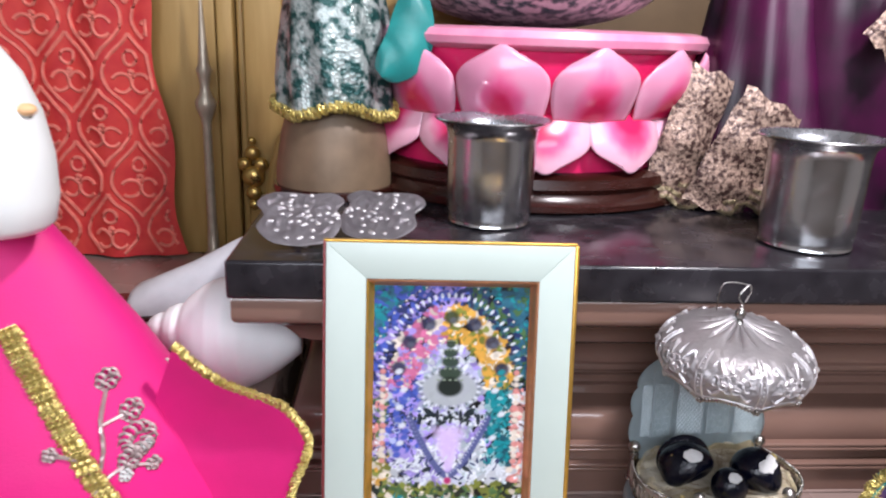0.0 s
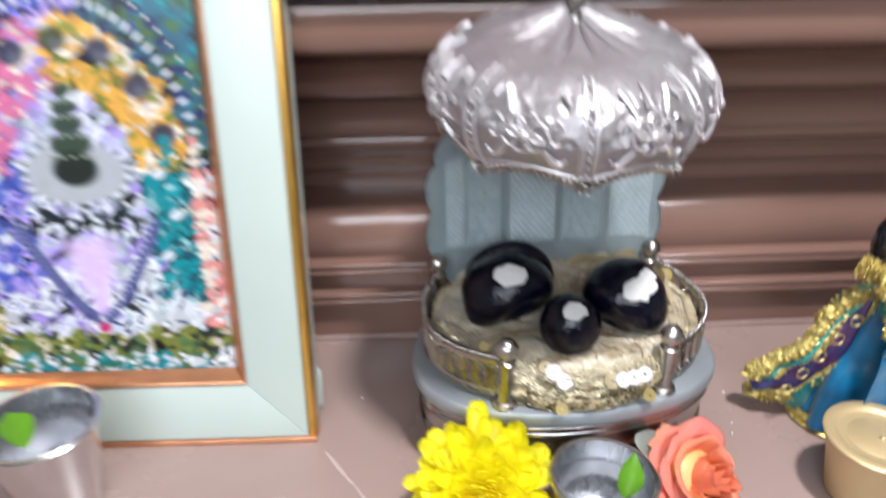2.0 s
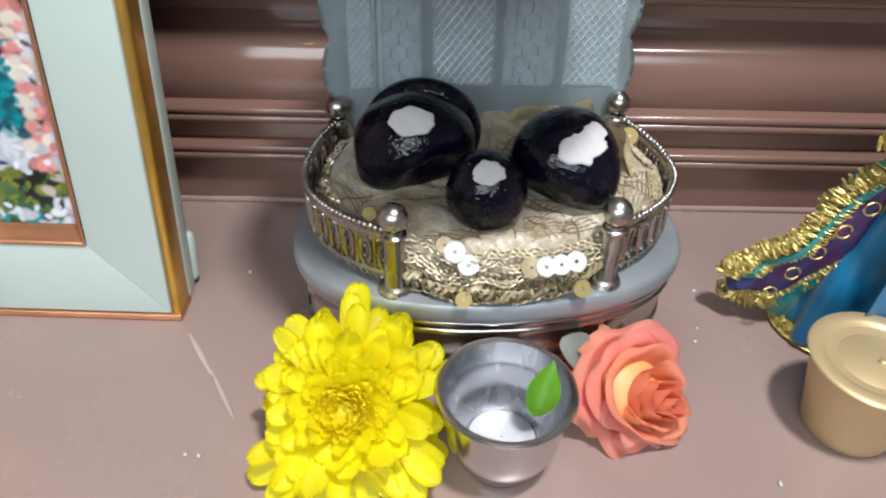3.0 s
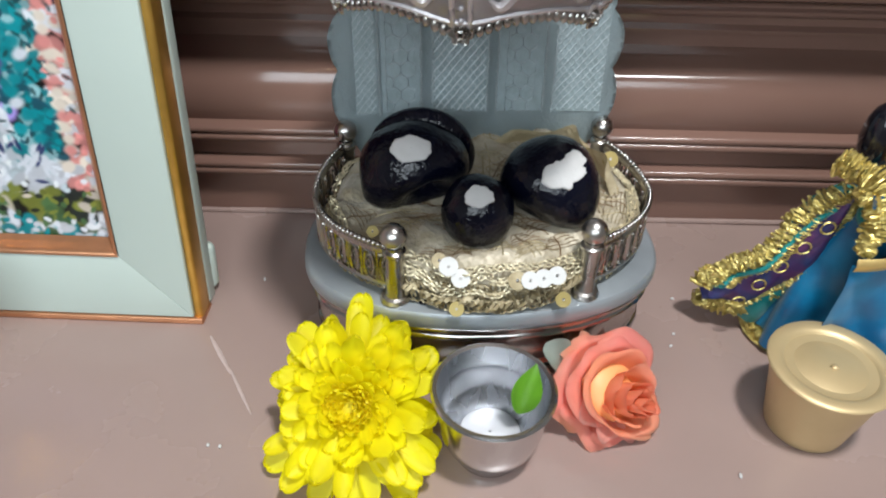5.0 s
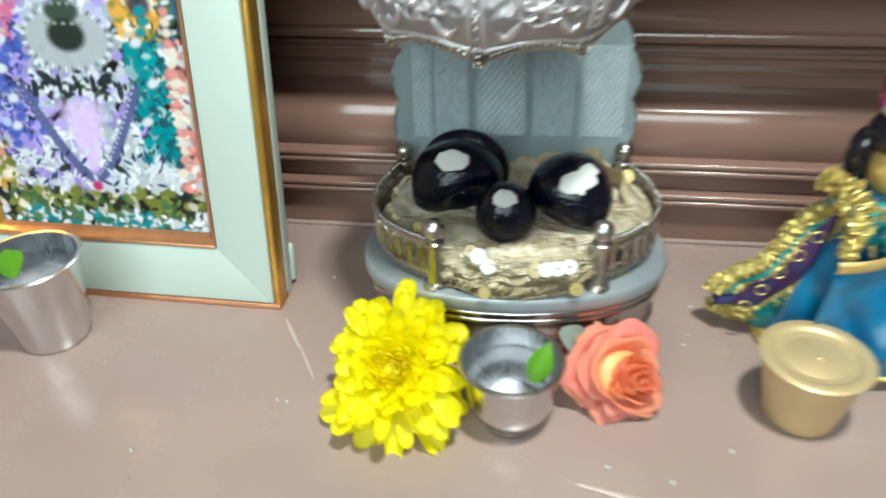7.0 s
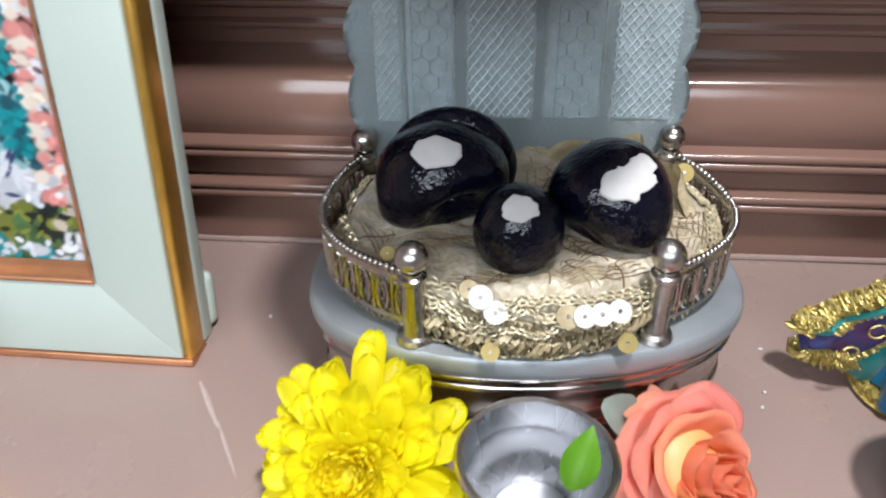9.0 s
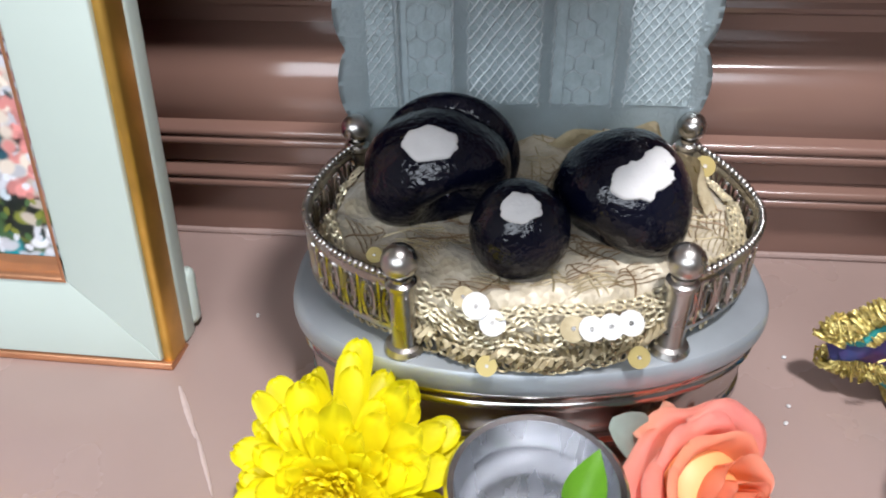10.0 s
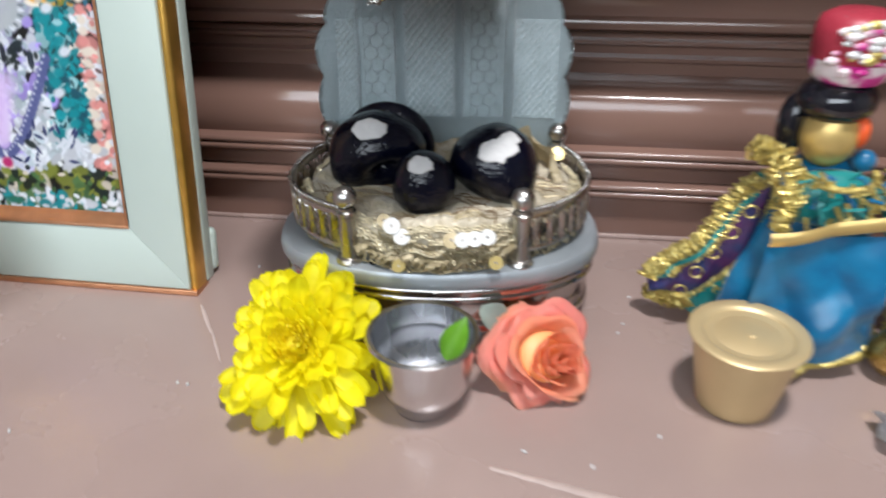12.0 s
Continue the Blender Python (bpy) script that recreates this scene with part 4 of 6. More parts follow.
def stone(c, r, s, swells, seed, marks, label):
    root = thing("black_stone", Matrix.Translation(c), label, "stone", "black stones on the throne")
    bm = bmesh.new()

    swells = [(Vector(d).normalized(), k, w) for d, k, w in swells]

    def shape(d):
        p = Vector((d.x * s[0], d.y * s[1], d.z * s[2])) * r
        k = 1 + 0.04 * noise.noise(d * 1.4 + Vector((seed, 0, 0))) + 0.010 * noise.noise(d * 5 + Vector((seed, 2, 0)))
        for to, much, wide in swells:
            k += much * math.exp(-((d - to).length / wide) ** 2)
        return p * k

    def f(u, v):
        a, b = 2 * math.pi * u, math.pi * (v - 0.5)
        k = max(math.cos(b), 0.0015)
        return shape(Vector((k * math.cos(a), k * math.sin(a), math.sin(b))))
    grid(bm, f, 80, 56, closed=True)
    part("body", bm, STONE, root, "oiled black stone", angle=180)
    # paste marks that follow the stone, with a ragged edge
    for n, (to, wide, high, rag) in enumerate(marks):
        d0 = Vector(to).normalized()
        t1 = d0.cross(Vector((0, 0, 1))).normalized()
        t2 = t1.cross(d0)
        bm = bmesh.new()

        def g(u, v):
            a = 2 * math.pi * u
            w = Vector((math.cos(a) * 1.6, math.sin(a) * 1.6, seed * 3.1 + n))
            rr = (1 + rag * noise.noise(w) + 0.5 * rag * noise.noise(w * 2.7)) * max(v, 0.01)
            d = (d0 + (t1 * math.cos(a) * wide + t2 * math.sin(a) * high) * rr).normalized()
            return shape(d) + d * (0.0008 if v < 0.93 else -0.0004)
        grid(bm, g, 48, 10, closed=True)
        part("paste_mark", bm, PASTE, root, "white paste mark", angle=180)
    return root


# the large one arches over a hollow mouth; the egg-shaped one tapers to a low corner
stone((-0.0330, -0.0800, 0.0826), 0.0222, (1.06, 0.98, 0.90), [((0.30, -0.72, -0.62), -0.60, 0.60), ((0.70, -0.65, -0.30), -0.26, 0.44), ((0.36, -0.88, -0.22), -0.26, 0.42), ((-0.70, -0.50, -0.50), 0.10, 0.35)], 1.0, [((-0.02, -0.54, 0.84), 0.40, 0.28, 0.22)], "large glossy black stone with a hollow mouth and white paste")
stone((0.0232, -0.0880, 0.0826), 0.0205, (1.02, 1.00, 0.90), [((-0.55, -0.55, -0.62), -0.30, 0.60), ((0.62, -0.62, -0.48), 0.15, 0.45), ((-0.5, -0.1, 0.85), -0.06, 0.5), ((0.15, 0.1, 1.0), 0.06, 0.5)], 5.3, [((0.14, -0.66, 0.72), 0.50, 0.33, 0.45), ((0.34, -0.40, 0.85), 0.24, 0.20, 0.40)], "glossy black egg-shaped stone with ragged white paste")
stone((-0.0065, -0.1055, 0.0798), 0.0146, (1.0, 0.95, 1.03), [], 9.1, [((-0.02, -0.56, 0.83), 0.44, 0.34, 0.34)], "small round glossy black stone with white paste")

# dark round rim behind the large stone
bm = bmesh.new()
ball(bm, (-0.0305, -0.0660, 0.0808), 0.0226, 48, s=(1.04, 0.42, 1.0))
tagged(part("stone_disc", bm, STONE), "flat black stone standing behind the large one", "stone", "black stones on the throne")


# ---- cups ----
def cup(name, where, rim, foot, high, material, label, lip=0.0015, inside=None, flare=0.0, n=56, group=""):
    root = thing(name, where, label, "cup", group)
    t = 0.0007
    round_ = inside is not None and high < 0.04
    out = [(0.0005, 0.0003), (foot * 0.86, 0.0), (foot * 0.97, 0.0008), (foot, 0.0025)]
    for i in range(1, 9):
        k = i / 8
        side = rim * (0.86 + 0.14 * k) * (1 - (1 - k) ** 7.0) ** 0.5 if round_ else foot + (rim - foot) * k
        out.append((max(foot, side) + flare * max(0, (k - 0.9) / 0.1) ** 2, 0.0025 + (high - 0.0025) * k))
    bm = bmesh.new()
    rt = out[-1][0]
    prof = out + [(rt + lip, high + 0.0002), (rt + lip * 1.2, high + 0.0009), (rt + lip * 0.6, high + 0.0016), (rt - t, high + 0.0012)]
    lathe(bm, prof, n)
    body = part("body", bm, material, root, angle=50)
    bm = bmesh.new()
    inner = [(rt - t, high + 0.0012)] + [(max(0.0005, r - t - (0 if i else 0)), z + 0.001) for i, (r, z) in enumerate(reversed(out[3:]))] + [(foot * 0.9, 0.0025), (0.0005, 0.0022)]
    lathe(bm, inner, n)
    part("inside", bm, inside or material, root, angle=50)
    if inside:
        # paler disc carries the reflected light of the bottom in its colour
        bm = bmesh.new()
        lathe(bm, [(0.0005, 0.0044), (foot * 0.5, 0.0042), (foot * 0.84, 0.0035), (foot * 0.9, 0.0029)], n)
        part("bottom", bm, STEEL_FLOOR, root, "satin bottom with reflected light in its pale colour")
        bm = bmesh.new()
        level, wide = high - 0.0095, out[-3][0] - t - 0.0004
        lathe(bm, [(0.0003, level), (wide * 0.5, level), (wide * 0.9, level + 0.0001), (wide * 0.97, level + 0.0004), (wide, level + 0.0010)], n)
        water = part("water", bm, WATER, root, "clear water")
        water.visible_shadow = False
    return root


def leaf(name, where, long, wide, label):
    bm = bmesh.new()

    def f(u, v):
        w = wide * math.sin(math.pi * min(1, 0.02 + 0.98 * u) ** 0.85) * (1 - 0.2 * u)
        x = (v - 0.5) * w
        return (x, long * u, 0.12 * long * math.sin(u * 2.2) + 1.2 * x * x / wide)
    grid(bm, f, 18, 8)
    bmesh.ops.solidify(bm, geom=bm.faces[:], thickness=0.0004)
    ob = part(name, bm, LEAF)
    ob.matrix_world = where
    return tagged(ob, label, "leaf", "leaves in the cups")


cup("steel_cup", pose(0.0005, -0.1605, 0, 0, 0, 0), 0.0222, 0.0140, 0.0365, STEEL, "small round-bottomed steel cup standing before the throne", inside=STEEL_IN, group="small steel cups")
leaf("holy_basil_leaf", pose(0.0105, -0.162, 0.0245, 38, 12, -16), 0.021, 0.0125, "fresh green leaf standing in the steel cup")
cup("steel_cup", pose(-0.2515, -0.1265, 0), 0.0255, 0.0185, 0.050, STEEL, "small steel cup standing before the picture frame", inside=STEEL_IN, group="small steel cups")
leaf("holy_basil_leaf", pose(-0.254, -0.136, 0.0450, 6, 0, 40), 0.024, 0.016, "green leaf lying in the steel cup")


def gold_cup(where, label, lid=True):
    root = cup("gold_cup", where, 0.0225, 0.0165, 0.0350, GOLD_CUP, label, lip=0.0016, group="gold cups")
    bm = bmesh.new()
    lathe(bm, [(0.0005, 0.0352), (0.0150, 0.0350), (0.0158, 0.0345), (0.0170, 0.0346), (0.0182, 0.0362), (0.0198, 0.0368), (0.0238, 0.0368), (0.0243, 0.0364), (0.0241, 0.0358), (0.0005, 0.0340)], 56)
    ball(bm, (0.001, -0.001, 0.0354), 0.0016, 10, s=(1, 1, 0.5))
    part("lid", bm, GOLD_CUP, root, "pressed gold lid with a ring")
    return root


gold_cup(pose(0.1345, -0.1425, 0.0, 0, 0, 20), "matt gold plastic cup with a pressed lid")
gold_cup(pose(0.2950, -0.1280, 0.0, 0, 0, 80), "matt gold cup with a pressed lid beside a dish")
bm = bmesh.new()
lathe(bm, [(0.0005, 0.003), (0.012, 0.003), (0.016, 0.008), (0.026, 0.0125), (0.0275, 0.0122), (0.017, 0.0055), (0.013, 0.0005), (0.0005, 0.0)], 48)
ob = part("gold_dish", bm, GOLD_CUP)
ob.matrix_world = pose(0.338, -0.150, 0.0, 0, 0, 0)
tagged(ob, "shallow matt gold dish on the shelf", "dish")


# steel tumblers on the slab
def tumbler(x, y):
    root = thing("steel_tumbler", pose(x, y, 0.247), "tall polished steel tumbler with a flared rim", "tumbler", "steel tumblers on the slab")
    bm = bmesh.new()
    lathe(bm, [(0.0005, 0.0012), (0.0342, 0.001), (0.0359, 0.0), (0.0393, 0.0005), (0.0413, 0.003), (0.0399, 0.0065), (0.0413, 0.011), (0.0424, 0.030), (0.0431, 0.060), (0.0439, 0.085), (0.0454, 0.093), (0.0502, 0.0985), (0.0559, 0.1010), (0.0570, 0.1022), (0.0559, 0.1034), (0.0536, 0.1028)], 72)
    part("body", bm, STEEL, root, angle=50)
    bm = bmesh.new()
    lathe(bm, [(0.0536, 0.1028), (0.0485, 0.0985), (0.0439, 0.093), (0.0420, 0.06), (0.0405, 0.012), (0.0376, 0.006), (0.0005, 0.0055)], 72)
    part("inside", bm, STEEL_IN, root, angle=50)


tumbler(-0.1890, 0.1000)
tumbler(0.1030, 0.0340)


# ---- flowers ----
def petal(bm, base, tip, wide, curl, up, slot=0, nu=8, nv=5, notch=0.0, cup_=0.25, blunt=1.0):
    """A curved petal from base to tip; up is its upper side."""
    base, tip, up = Vector(base), Vector(tip), Vector(up).normalized()
    d = tip - base
    side = d.cross(up).normalized()
    nrm = side.cross(d).normalized()
    L = d.length

    def f(u, v):
        w = wide * (math.sin(math.pi * (0.10 + 0.86 * u) ** blunt) ** 0.7)
        s = (v - 0.5) * w
        p = base + d * u * (1 - notch * (abs(v - 0.5) * 2) ** 2 * u) + side * s
        return p + nrm * (curl * L * math.sin(math.pi * u * 0.8) + cup_ * 4 * s * s / max(wide, 1e-5))
    grid(bm, f, nu, nv, slot=slot)


def spoon_petal(bm, base, out, rise, long, wide, bend, cup_, twist, nu=12, nv=6):
    """A blunt, round-ended petal that leaves base along out, climbs by rise and bends over by bend."""
    base, out = Vector(base), Vector(out).normalized()
    side = Vector((-out.y, out.x, 0))

    def f(u, v):
        t = 2 * v - 1
        u = 1 - (1 - u) ** 1.7
        w = wide * (0.34 + 0.66 * math.sin(math.pi / 2 * min(1.0, u / 0.62))) * math.sqrt(max(0.03, 1 - max(0.0, (u - 0.82) / 0.182) ** 2.4))
        ang = rise - bend * u
        # path of the midrib, an arc
        s0 = long * u
        mid = base + out * s0 * math.cos(rise - 0.5 * bend * u) + Vector((0, 0, s0 * math.sin(rise - 0.5 * bend * u)))
        nrm = Vector((0, 0, 1)) * math.cos(ang) - out * math.sin(ang)
        x = 0.5 * w * t
        lip = cup_ * wide * (t * t) * (0.5 + 0.5 * u) - 0.05 * wide * math.cos(3 * math.pi * t) * u
        return mid + side * (x * math.cos(twist * u)) + nrm * (lip + x * math.sin(twist * u))
    grid(bm, f, nu, nv)


def yellow_flower():
    root = thing("yellow_chrysanthemum", pose(-0.0525, -0.1600, 0.0262, 46, -4, 0) @ Matrix.Scale(0.89, 4), "bright yellow chrysanthemum bloom leaning against the steel cup", "flower")
    rnd = random.Random(4)
    # length, count, height of the base, width, climb, bend: outer rows hang back, inner rows close over the heart
    rows = [(0.0415, 20, -0.0050, 0.0106, 0.05, 0.25), (0.0395, 20, -0.0025, 0.0106, 0.14, 0.22), (0.0360, 19, 0.0000, 0.0102, 0.24, 0.18), (0.0320, 18, 0.0020, 0.0096, 0.36, 0.10), (0.0275, 17, 0.0036, 0.0090, 0.48, 0.00), (0.0230, 16, 0.0050, 0.0082, 0.62, -0.08), (0.0185, 15, 0.0060, 0.0072, 0.78, -0.16), (0.0145, 13, 0.0068, 0.0060, 0.94, -0.30)]
    for row, (length, count, z0, wide, rise, bend) in enumerate(rows):
        for k in range(count):
            a = 2 * math.pi * (k + 0.5 * (row % 2)) / count + rnd.uniform(-0.15, 0.15)
            back, front = max(0.0, math.sin(a)), max(0.0, -math.sin(a))
            L = length * rnd.uniform(0.86, 1.10) * (0.90 + 0.34 * front + 0.10 * back) * (1 - 0.13 * abs(math.cos(a)))
            o = Vector((math.cos(a), math.sin(a), 0))
            bm = bmesh.new()
            spoon_petal(bm, o * 0.004 + Vector((0, 0, z0)), o, rise + rnd.uniform(-0.16, 0.20), L, wide * rnd.uniform(0.8, 1.1), bend + rnd.uniform(-0.35, 0.35), rnd.uniform(0.0, 0.26), rnd.uniform(-0.5, 0.5))
            part("petal", bm, YELLOW, root, angle=80)
    for k in range(52):
        a, r = k * 2.39996, 0.00115 * math.sqrt(k + 1)
        o = Vector((math.cos(a), math.sin(a), 0))
        bm = bmesh.new()
        spoon_petal(bm, o * r * 0.7 + Vector((0, 0, 0.0110)), o, 1.15 - 0.06 * r / 0.001, 0.0078 + 0.0018 * rnd.random(), 0.0034, -0.30, 0.35, 0.0, nu=5, nv=3)
        part("floret", bm, YELLOW_IN, root, "small golden floret", angle=80)
    bm = bmesh.new()
    ball(bm, (0, 0, 0.0075), 0.0090, 20, s=(1, 1, 0.70))
    part("heart", bm, YELLOW_IN, root, "golden heart under the florets")
    bm = bmesh.new()
    ball(bm, (0, 0, -0.007), 0.009, 16, s=(1, 1, 0.7))
    part("calyx", bm, LEAF, root, "green calyx")


yellow_flower()


def rose():
    root = thing("coral_rose", pose(0.0510, -0.1410, 0.0175, 44, 24, 14) @ Matrix.Scale(0.9, 4), "coral-orange rose bloom lying beside the steel cup", "flower")
    rnd = random.Random(11)
    # ring: petals, radius, bottom, top, roll of the lip, span
    rows = [(4, 0.0225, -0.010, 0.001, 0.0062, 2.3), (4, 0.0200, -0.010, 0.0075, 0.0058, 2.3), (3, 0.0165, -0.008, 0.0125, 0.0050, 2.8), (3, 0.0125, -0.006, 0.0160, 0.0036, 2.7), (3, 0.0090, -0.004, 0.0185, 0.0022, 2.7), (3, 0.0060, -0.002, 0.0200, 0.0010, 2.8), (2, 0.0032, 0.0, 0.0205, 0.0003, 3.4)]
    for row, (count, R, z0, z1, roll, span) in enumerate(rows):
        for k in range(count):
            a = 2 * math.pi * (k + 0.43 * row) / count + rnd.uniform(-0.2, 0.2)
            q, lift, sk = rnd.uniform(0.92, 1.1), rnd.uniform(-0.0015, 0.0015), rnd.uniform(-0.25, 0.25)

            def f(u, v):
                t = 2 * v - 1
                b = a + t * span / 2 * (0.3 + 0.7 * math.sin(math.pi * (0.05 + 0.6 * u))) + sk * u
                rr = R * q * (0.25 + 0.75 * math.sin(u * math.pi / 2) ** 0.7) * (1 + 0.10 * abs(t) ** 2 * u)
                lip = max(0, (u - 0.62) / 0.38) ** 2
                if row > 2:
                    rr *= 1 - 0.22 * u * u
                rr += roll * lip * (1 - 0.5 * t * t) * (0.7 + 0.5 * math.sin(v * 6 + a * 5))
                z = z0 + (z1 + lift - z0) * u - roll * 0.9 * lip - 0.0042 * abs(t) ** 2.5 * u
                w = (0.0022 * math.sin(v * 7.5 + a * 3) + 0.0012 * math.sin(v * 16 + a)) * u * u * (R / 0.02)
                return ((rr + w) * math.cos(b) + 0.0010 * row, (rr + w) * math.sin(b) - 0.0011 * row, z + w * 0.6)
            bm = bmesh.new()
            grid(bm, f, 14, 18)
            bmesh.ops.solidify(bm, geom=bm.faces[:], thickness=0.0003)
            ob = part("petal", bm, ROSE_TINT, root, "", angle=80)
            tint = ob.data.attributes.new("tint", "FLOAT_COLOR", "POINT")
            base = Vector((1.0, 0.60, 0.30)) if row > 1 else Vector((1.0, 0.55, 0.36))
            rim = Vector((1.0, 0.52, 0.38)) if row > 1 else Vector((1.0, 0.46, 0.42))
            for i, vt in enumerate(ob.data.vertices):
                t = (vt.co.z - z0) / (z1 - z0) + 0.25 * noise.noise(vt.co * 120)
                tint.data[i].color = (*base.lerp(rim, max(0.0, min(1.0, t))), 1)
    bm = bmesh.new()
    for k in range(5):
        a = 2 * math.pi * k / 5 + 0.6
        petal(bm, (0.003 * math.cos(a), 0.003 * math.sin(a), -0.011), (0.009 * math.cos(a), 0.009 * math.sin(a), -0.016), 0.005, -0.15, (0, 0, 1))
    ball(bm, (0, 0, -0.0135), 0.0045, 14)
    bmesh.ops.solidify(bm, geom=bm.faces[:], thickness=0.0004)
    part("calyx", bm, SEPAL, root, "grey-green sepals")
    bm = bmesh.new()
    ball(bm, (0.002, -0.002, -0.0045), 0.0125, 24, s=(1.25, 1.25, 0.7))
    part("heart", bm, ROSE_HEART, root, "folded orange heart")
    for ax, ay, wide in ((-0.020, -0.018, 0.020), (-0.006, -0.027, 0.018), (0.012, -0.025, 0.018)):
        bm = bmesh.new()
        petal(bm, (ax * 0.35, ay * 0.35, -0.010), (ax, ay, 0.001), wide, 0.25, (0, 0, 1), notch=0.1, blunt=1.6)
        bmesh.ops.solidify(bm, geom=bm.faces[:], thickness=0.0004)
        part("petal", bm, ROSE_PALE, root, "pale pink outer petal", angle=80)
    bm = bmesh.new()
    petal(bm, (-0.018, 0.009, -0.013), (-0.034, 0.014, -0.009), 0.016, 0.1, (0, 0, 1))
    bmesh.ops.solidify(bm, geom=bm.faces[:], thickness=0.0005)
    part("leaf", bm, SEPAL, root, "grey-green leaf")


rose()


def daisy():
    root = thing("white_daisy", pose(0.2385, -0.1120, 0.0105, 3, 4, 15) @ Matrix.Scale(0.94, 4), "white lilac-tinged daisy with a dark purple heart on the shelf", "flower")
    rnd = random.Random(8)
    # broad petals, one standing up behind, a close fan in front
    fan = [(1.75, 0.040, 0.017, 0.022), (0.75, 0.034, 0.018, 0.010), (0.15, 0.040, 0.021, 0.006), (5.95, 0.038, 0.017, 0.000), (5.60, 0.037, 0.015, -0.003), (5.28, 0.038, 0.015, -0.004), (4.98, 0.036, 0.015, -0.003), (4.68, 0.037, 0.016, -0.004), (4.38, 0.036, 0.015, -0.003), (4.05, 0.036, 0.016, -0.002), (3.65, 0.033, 0.017, 0.002), (3.15, 0.034, 0.018, 0.008), (2.55, 0.030, 0.016, 0.012)]
    for k, (a, L, wide, rise) in enumerate(fan):
        L *= rnd.uniform(0.95, 1.04)
        o = Vector((math.cos(a), math.sin(a), 0))
        bm = bmesh.new()
        petal(bm, o * 0.005 + Vector((0, 0, 0.001 * (k % 2))), o * L + Vector((0, 0, rise)), wide, 0.06, (0, 0, 1), notch=0.06, blunt=1.6)
        bmesh.ops.solidify(bm, geom=bm.faces[:], thickness=0.0004)
        part("petal", bm, DAISY, root, angle=80)
    bm = bmesh.new()
    ball(bm, (0, 0, 0.002), 0.0095, 20, s=(1, 1, 0.45))
    part("heart", bm, DAISY_HEART, root, "dark purple heart")
    bm = bmesh.new()
    for k in range(14):
        a = 2 * math.pi * k / 14
        ball(bm, (0.0088 * math.cos(a), 0.0088 * math.sin(a), 0.003), 0.0013, 6)
    part("stamens", bm, DAISY_HEART, root, "ring of violet stamens")
    bm = bmesh.new()
    ball(bm, (0, 0, -0.004), 0.006, 12)
    part("calyx", bm, LEAF, root, "green calyx")


daisy()


def foil(where, long, wide, seed, label):
    bm = bmesh.new()

    def f(u, v):
        x, y = (u - 0.5) * long, (v - 0.5) * wide
        q = Vector((u * 3.1, v * 2.2, seed))
        z = 0.0045 + 0.004 * noise.noise(q * 1.0) + 0.002 * abs(noise.noise(q * 2.2)) + 0.003 * math.sin(u * 6 + seed)
        return (x + 0.004 * noise.noise(q * 2 + Vector((4, 0, 0))), y + 0.004 * noise.noise(q * 2 + Vector((0, 9, 0))), max(0.0004, z))
    grid(bm, f, 16, 10)
    bmesh.ops.solidify(bm, geom=bm.faces[:], thickness=0.0004)
    ob = part("crumpled_foil", bm, FOIL, angle=12)
    ob.matrix_world = where
    tagged(ob, label, "foil", "scraps of foil")


foil(pose(0.2020, -0.1620, 0, 0, 0, -8), 0.032, 0.018, 2.0, "crumpled scrap of silver foil on the shelf")
foil(pose(0.3020, -0.1740, 0, 0, 0, -62), 0.044, 0.016, 6.0, "folded scrap of silver foil on the shelf")

# crumbs on the shelf
rnd = random.Random(3)
crumbs = [(-0.113, -0.162), (-0.108, -0.1625), (0.025, -0.221), (0.091, -0.092), (0.088, -0.100), (0.072, -0.190), (0.1, -0.17), (-0.06, -0.235), (0.045, -0.185), (-0.17, -0.2), (0.228, -0.2), (-0.111, -0.060), (0.096, -0.067)]
for x, y in crumbs:
    bm = bmesh.new()
    ball(bm, (0, 0, 0.0006), 0.0008, 8, s=(rnd.uniform(1.0, 1.9), 0.9, 0.7))
    ob = part("crumb", bm, PASTE)
    ob.matrix_world = pose(x, y, 0, 0, 0, rnd.uniform(0, 180))
    tagged(ob, "tiny white crumb lying on the shelf", "crumb", "crumbs on the shelf")



# ---- dressed figures on the shelf: plain shapes in cloth ----
def coil(bm, pts, R, r, turns, slot=0, strands=2, n=4, steps=9):
    """Gold thread wound round a path."""
    pts = [Vector(p) for p in pts]
    total = len(pts) - 1
    m = int(turns * steps)
    rnd = random.Random(m + 7)
    for s in range(strands + 1):
        out = []
        for i in range(m + 1):
            k = total * i / m
            j = min(int(k), total - 1)
            p = pts[j].lerp(pts[j + 1], k - j)
            d = (pts[j + 1] - pts[j]).normalized()
            up = Vector((0, 0, 1)) if abs(d.z) < 0.9 else Vector((1, 0, 0))
            a = d.cross(up).normalized()
            b = d.cross(a)
            q = 2 * math.pi * (i / steps + s / (strands + 1)) + rnd.uniform(-0.4, 0.4)
            out.append(p + R * rnd.uniform(0.55, 1.45) * (math.cos(q) * a + math.sin(q) * b))
        r_ = r * 0.58
        tube(bm, out, r_, n, slot)


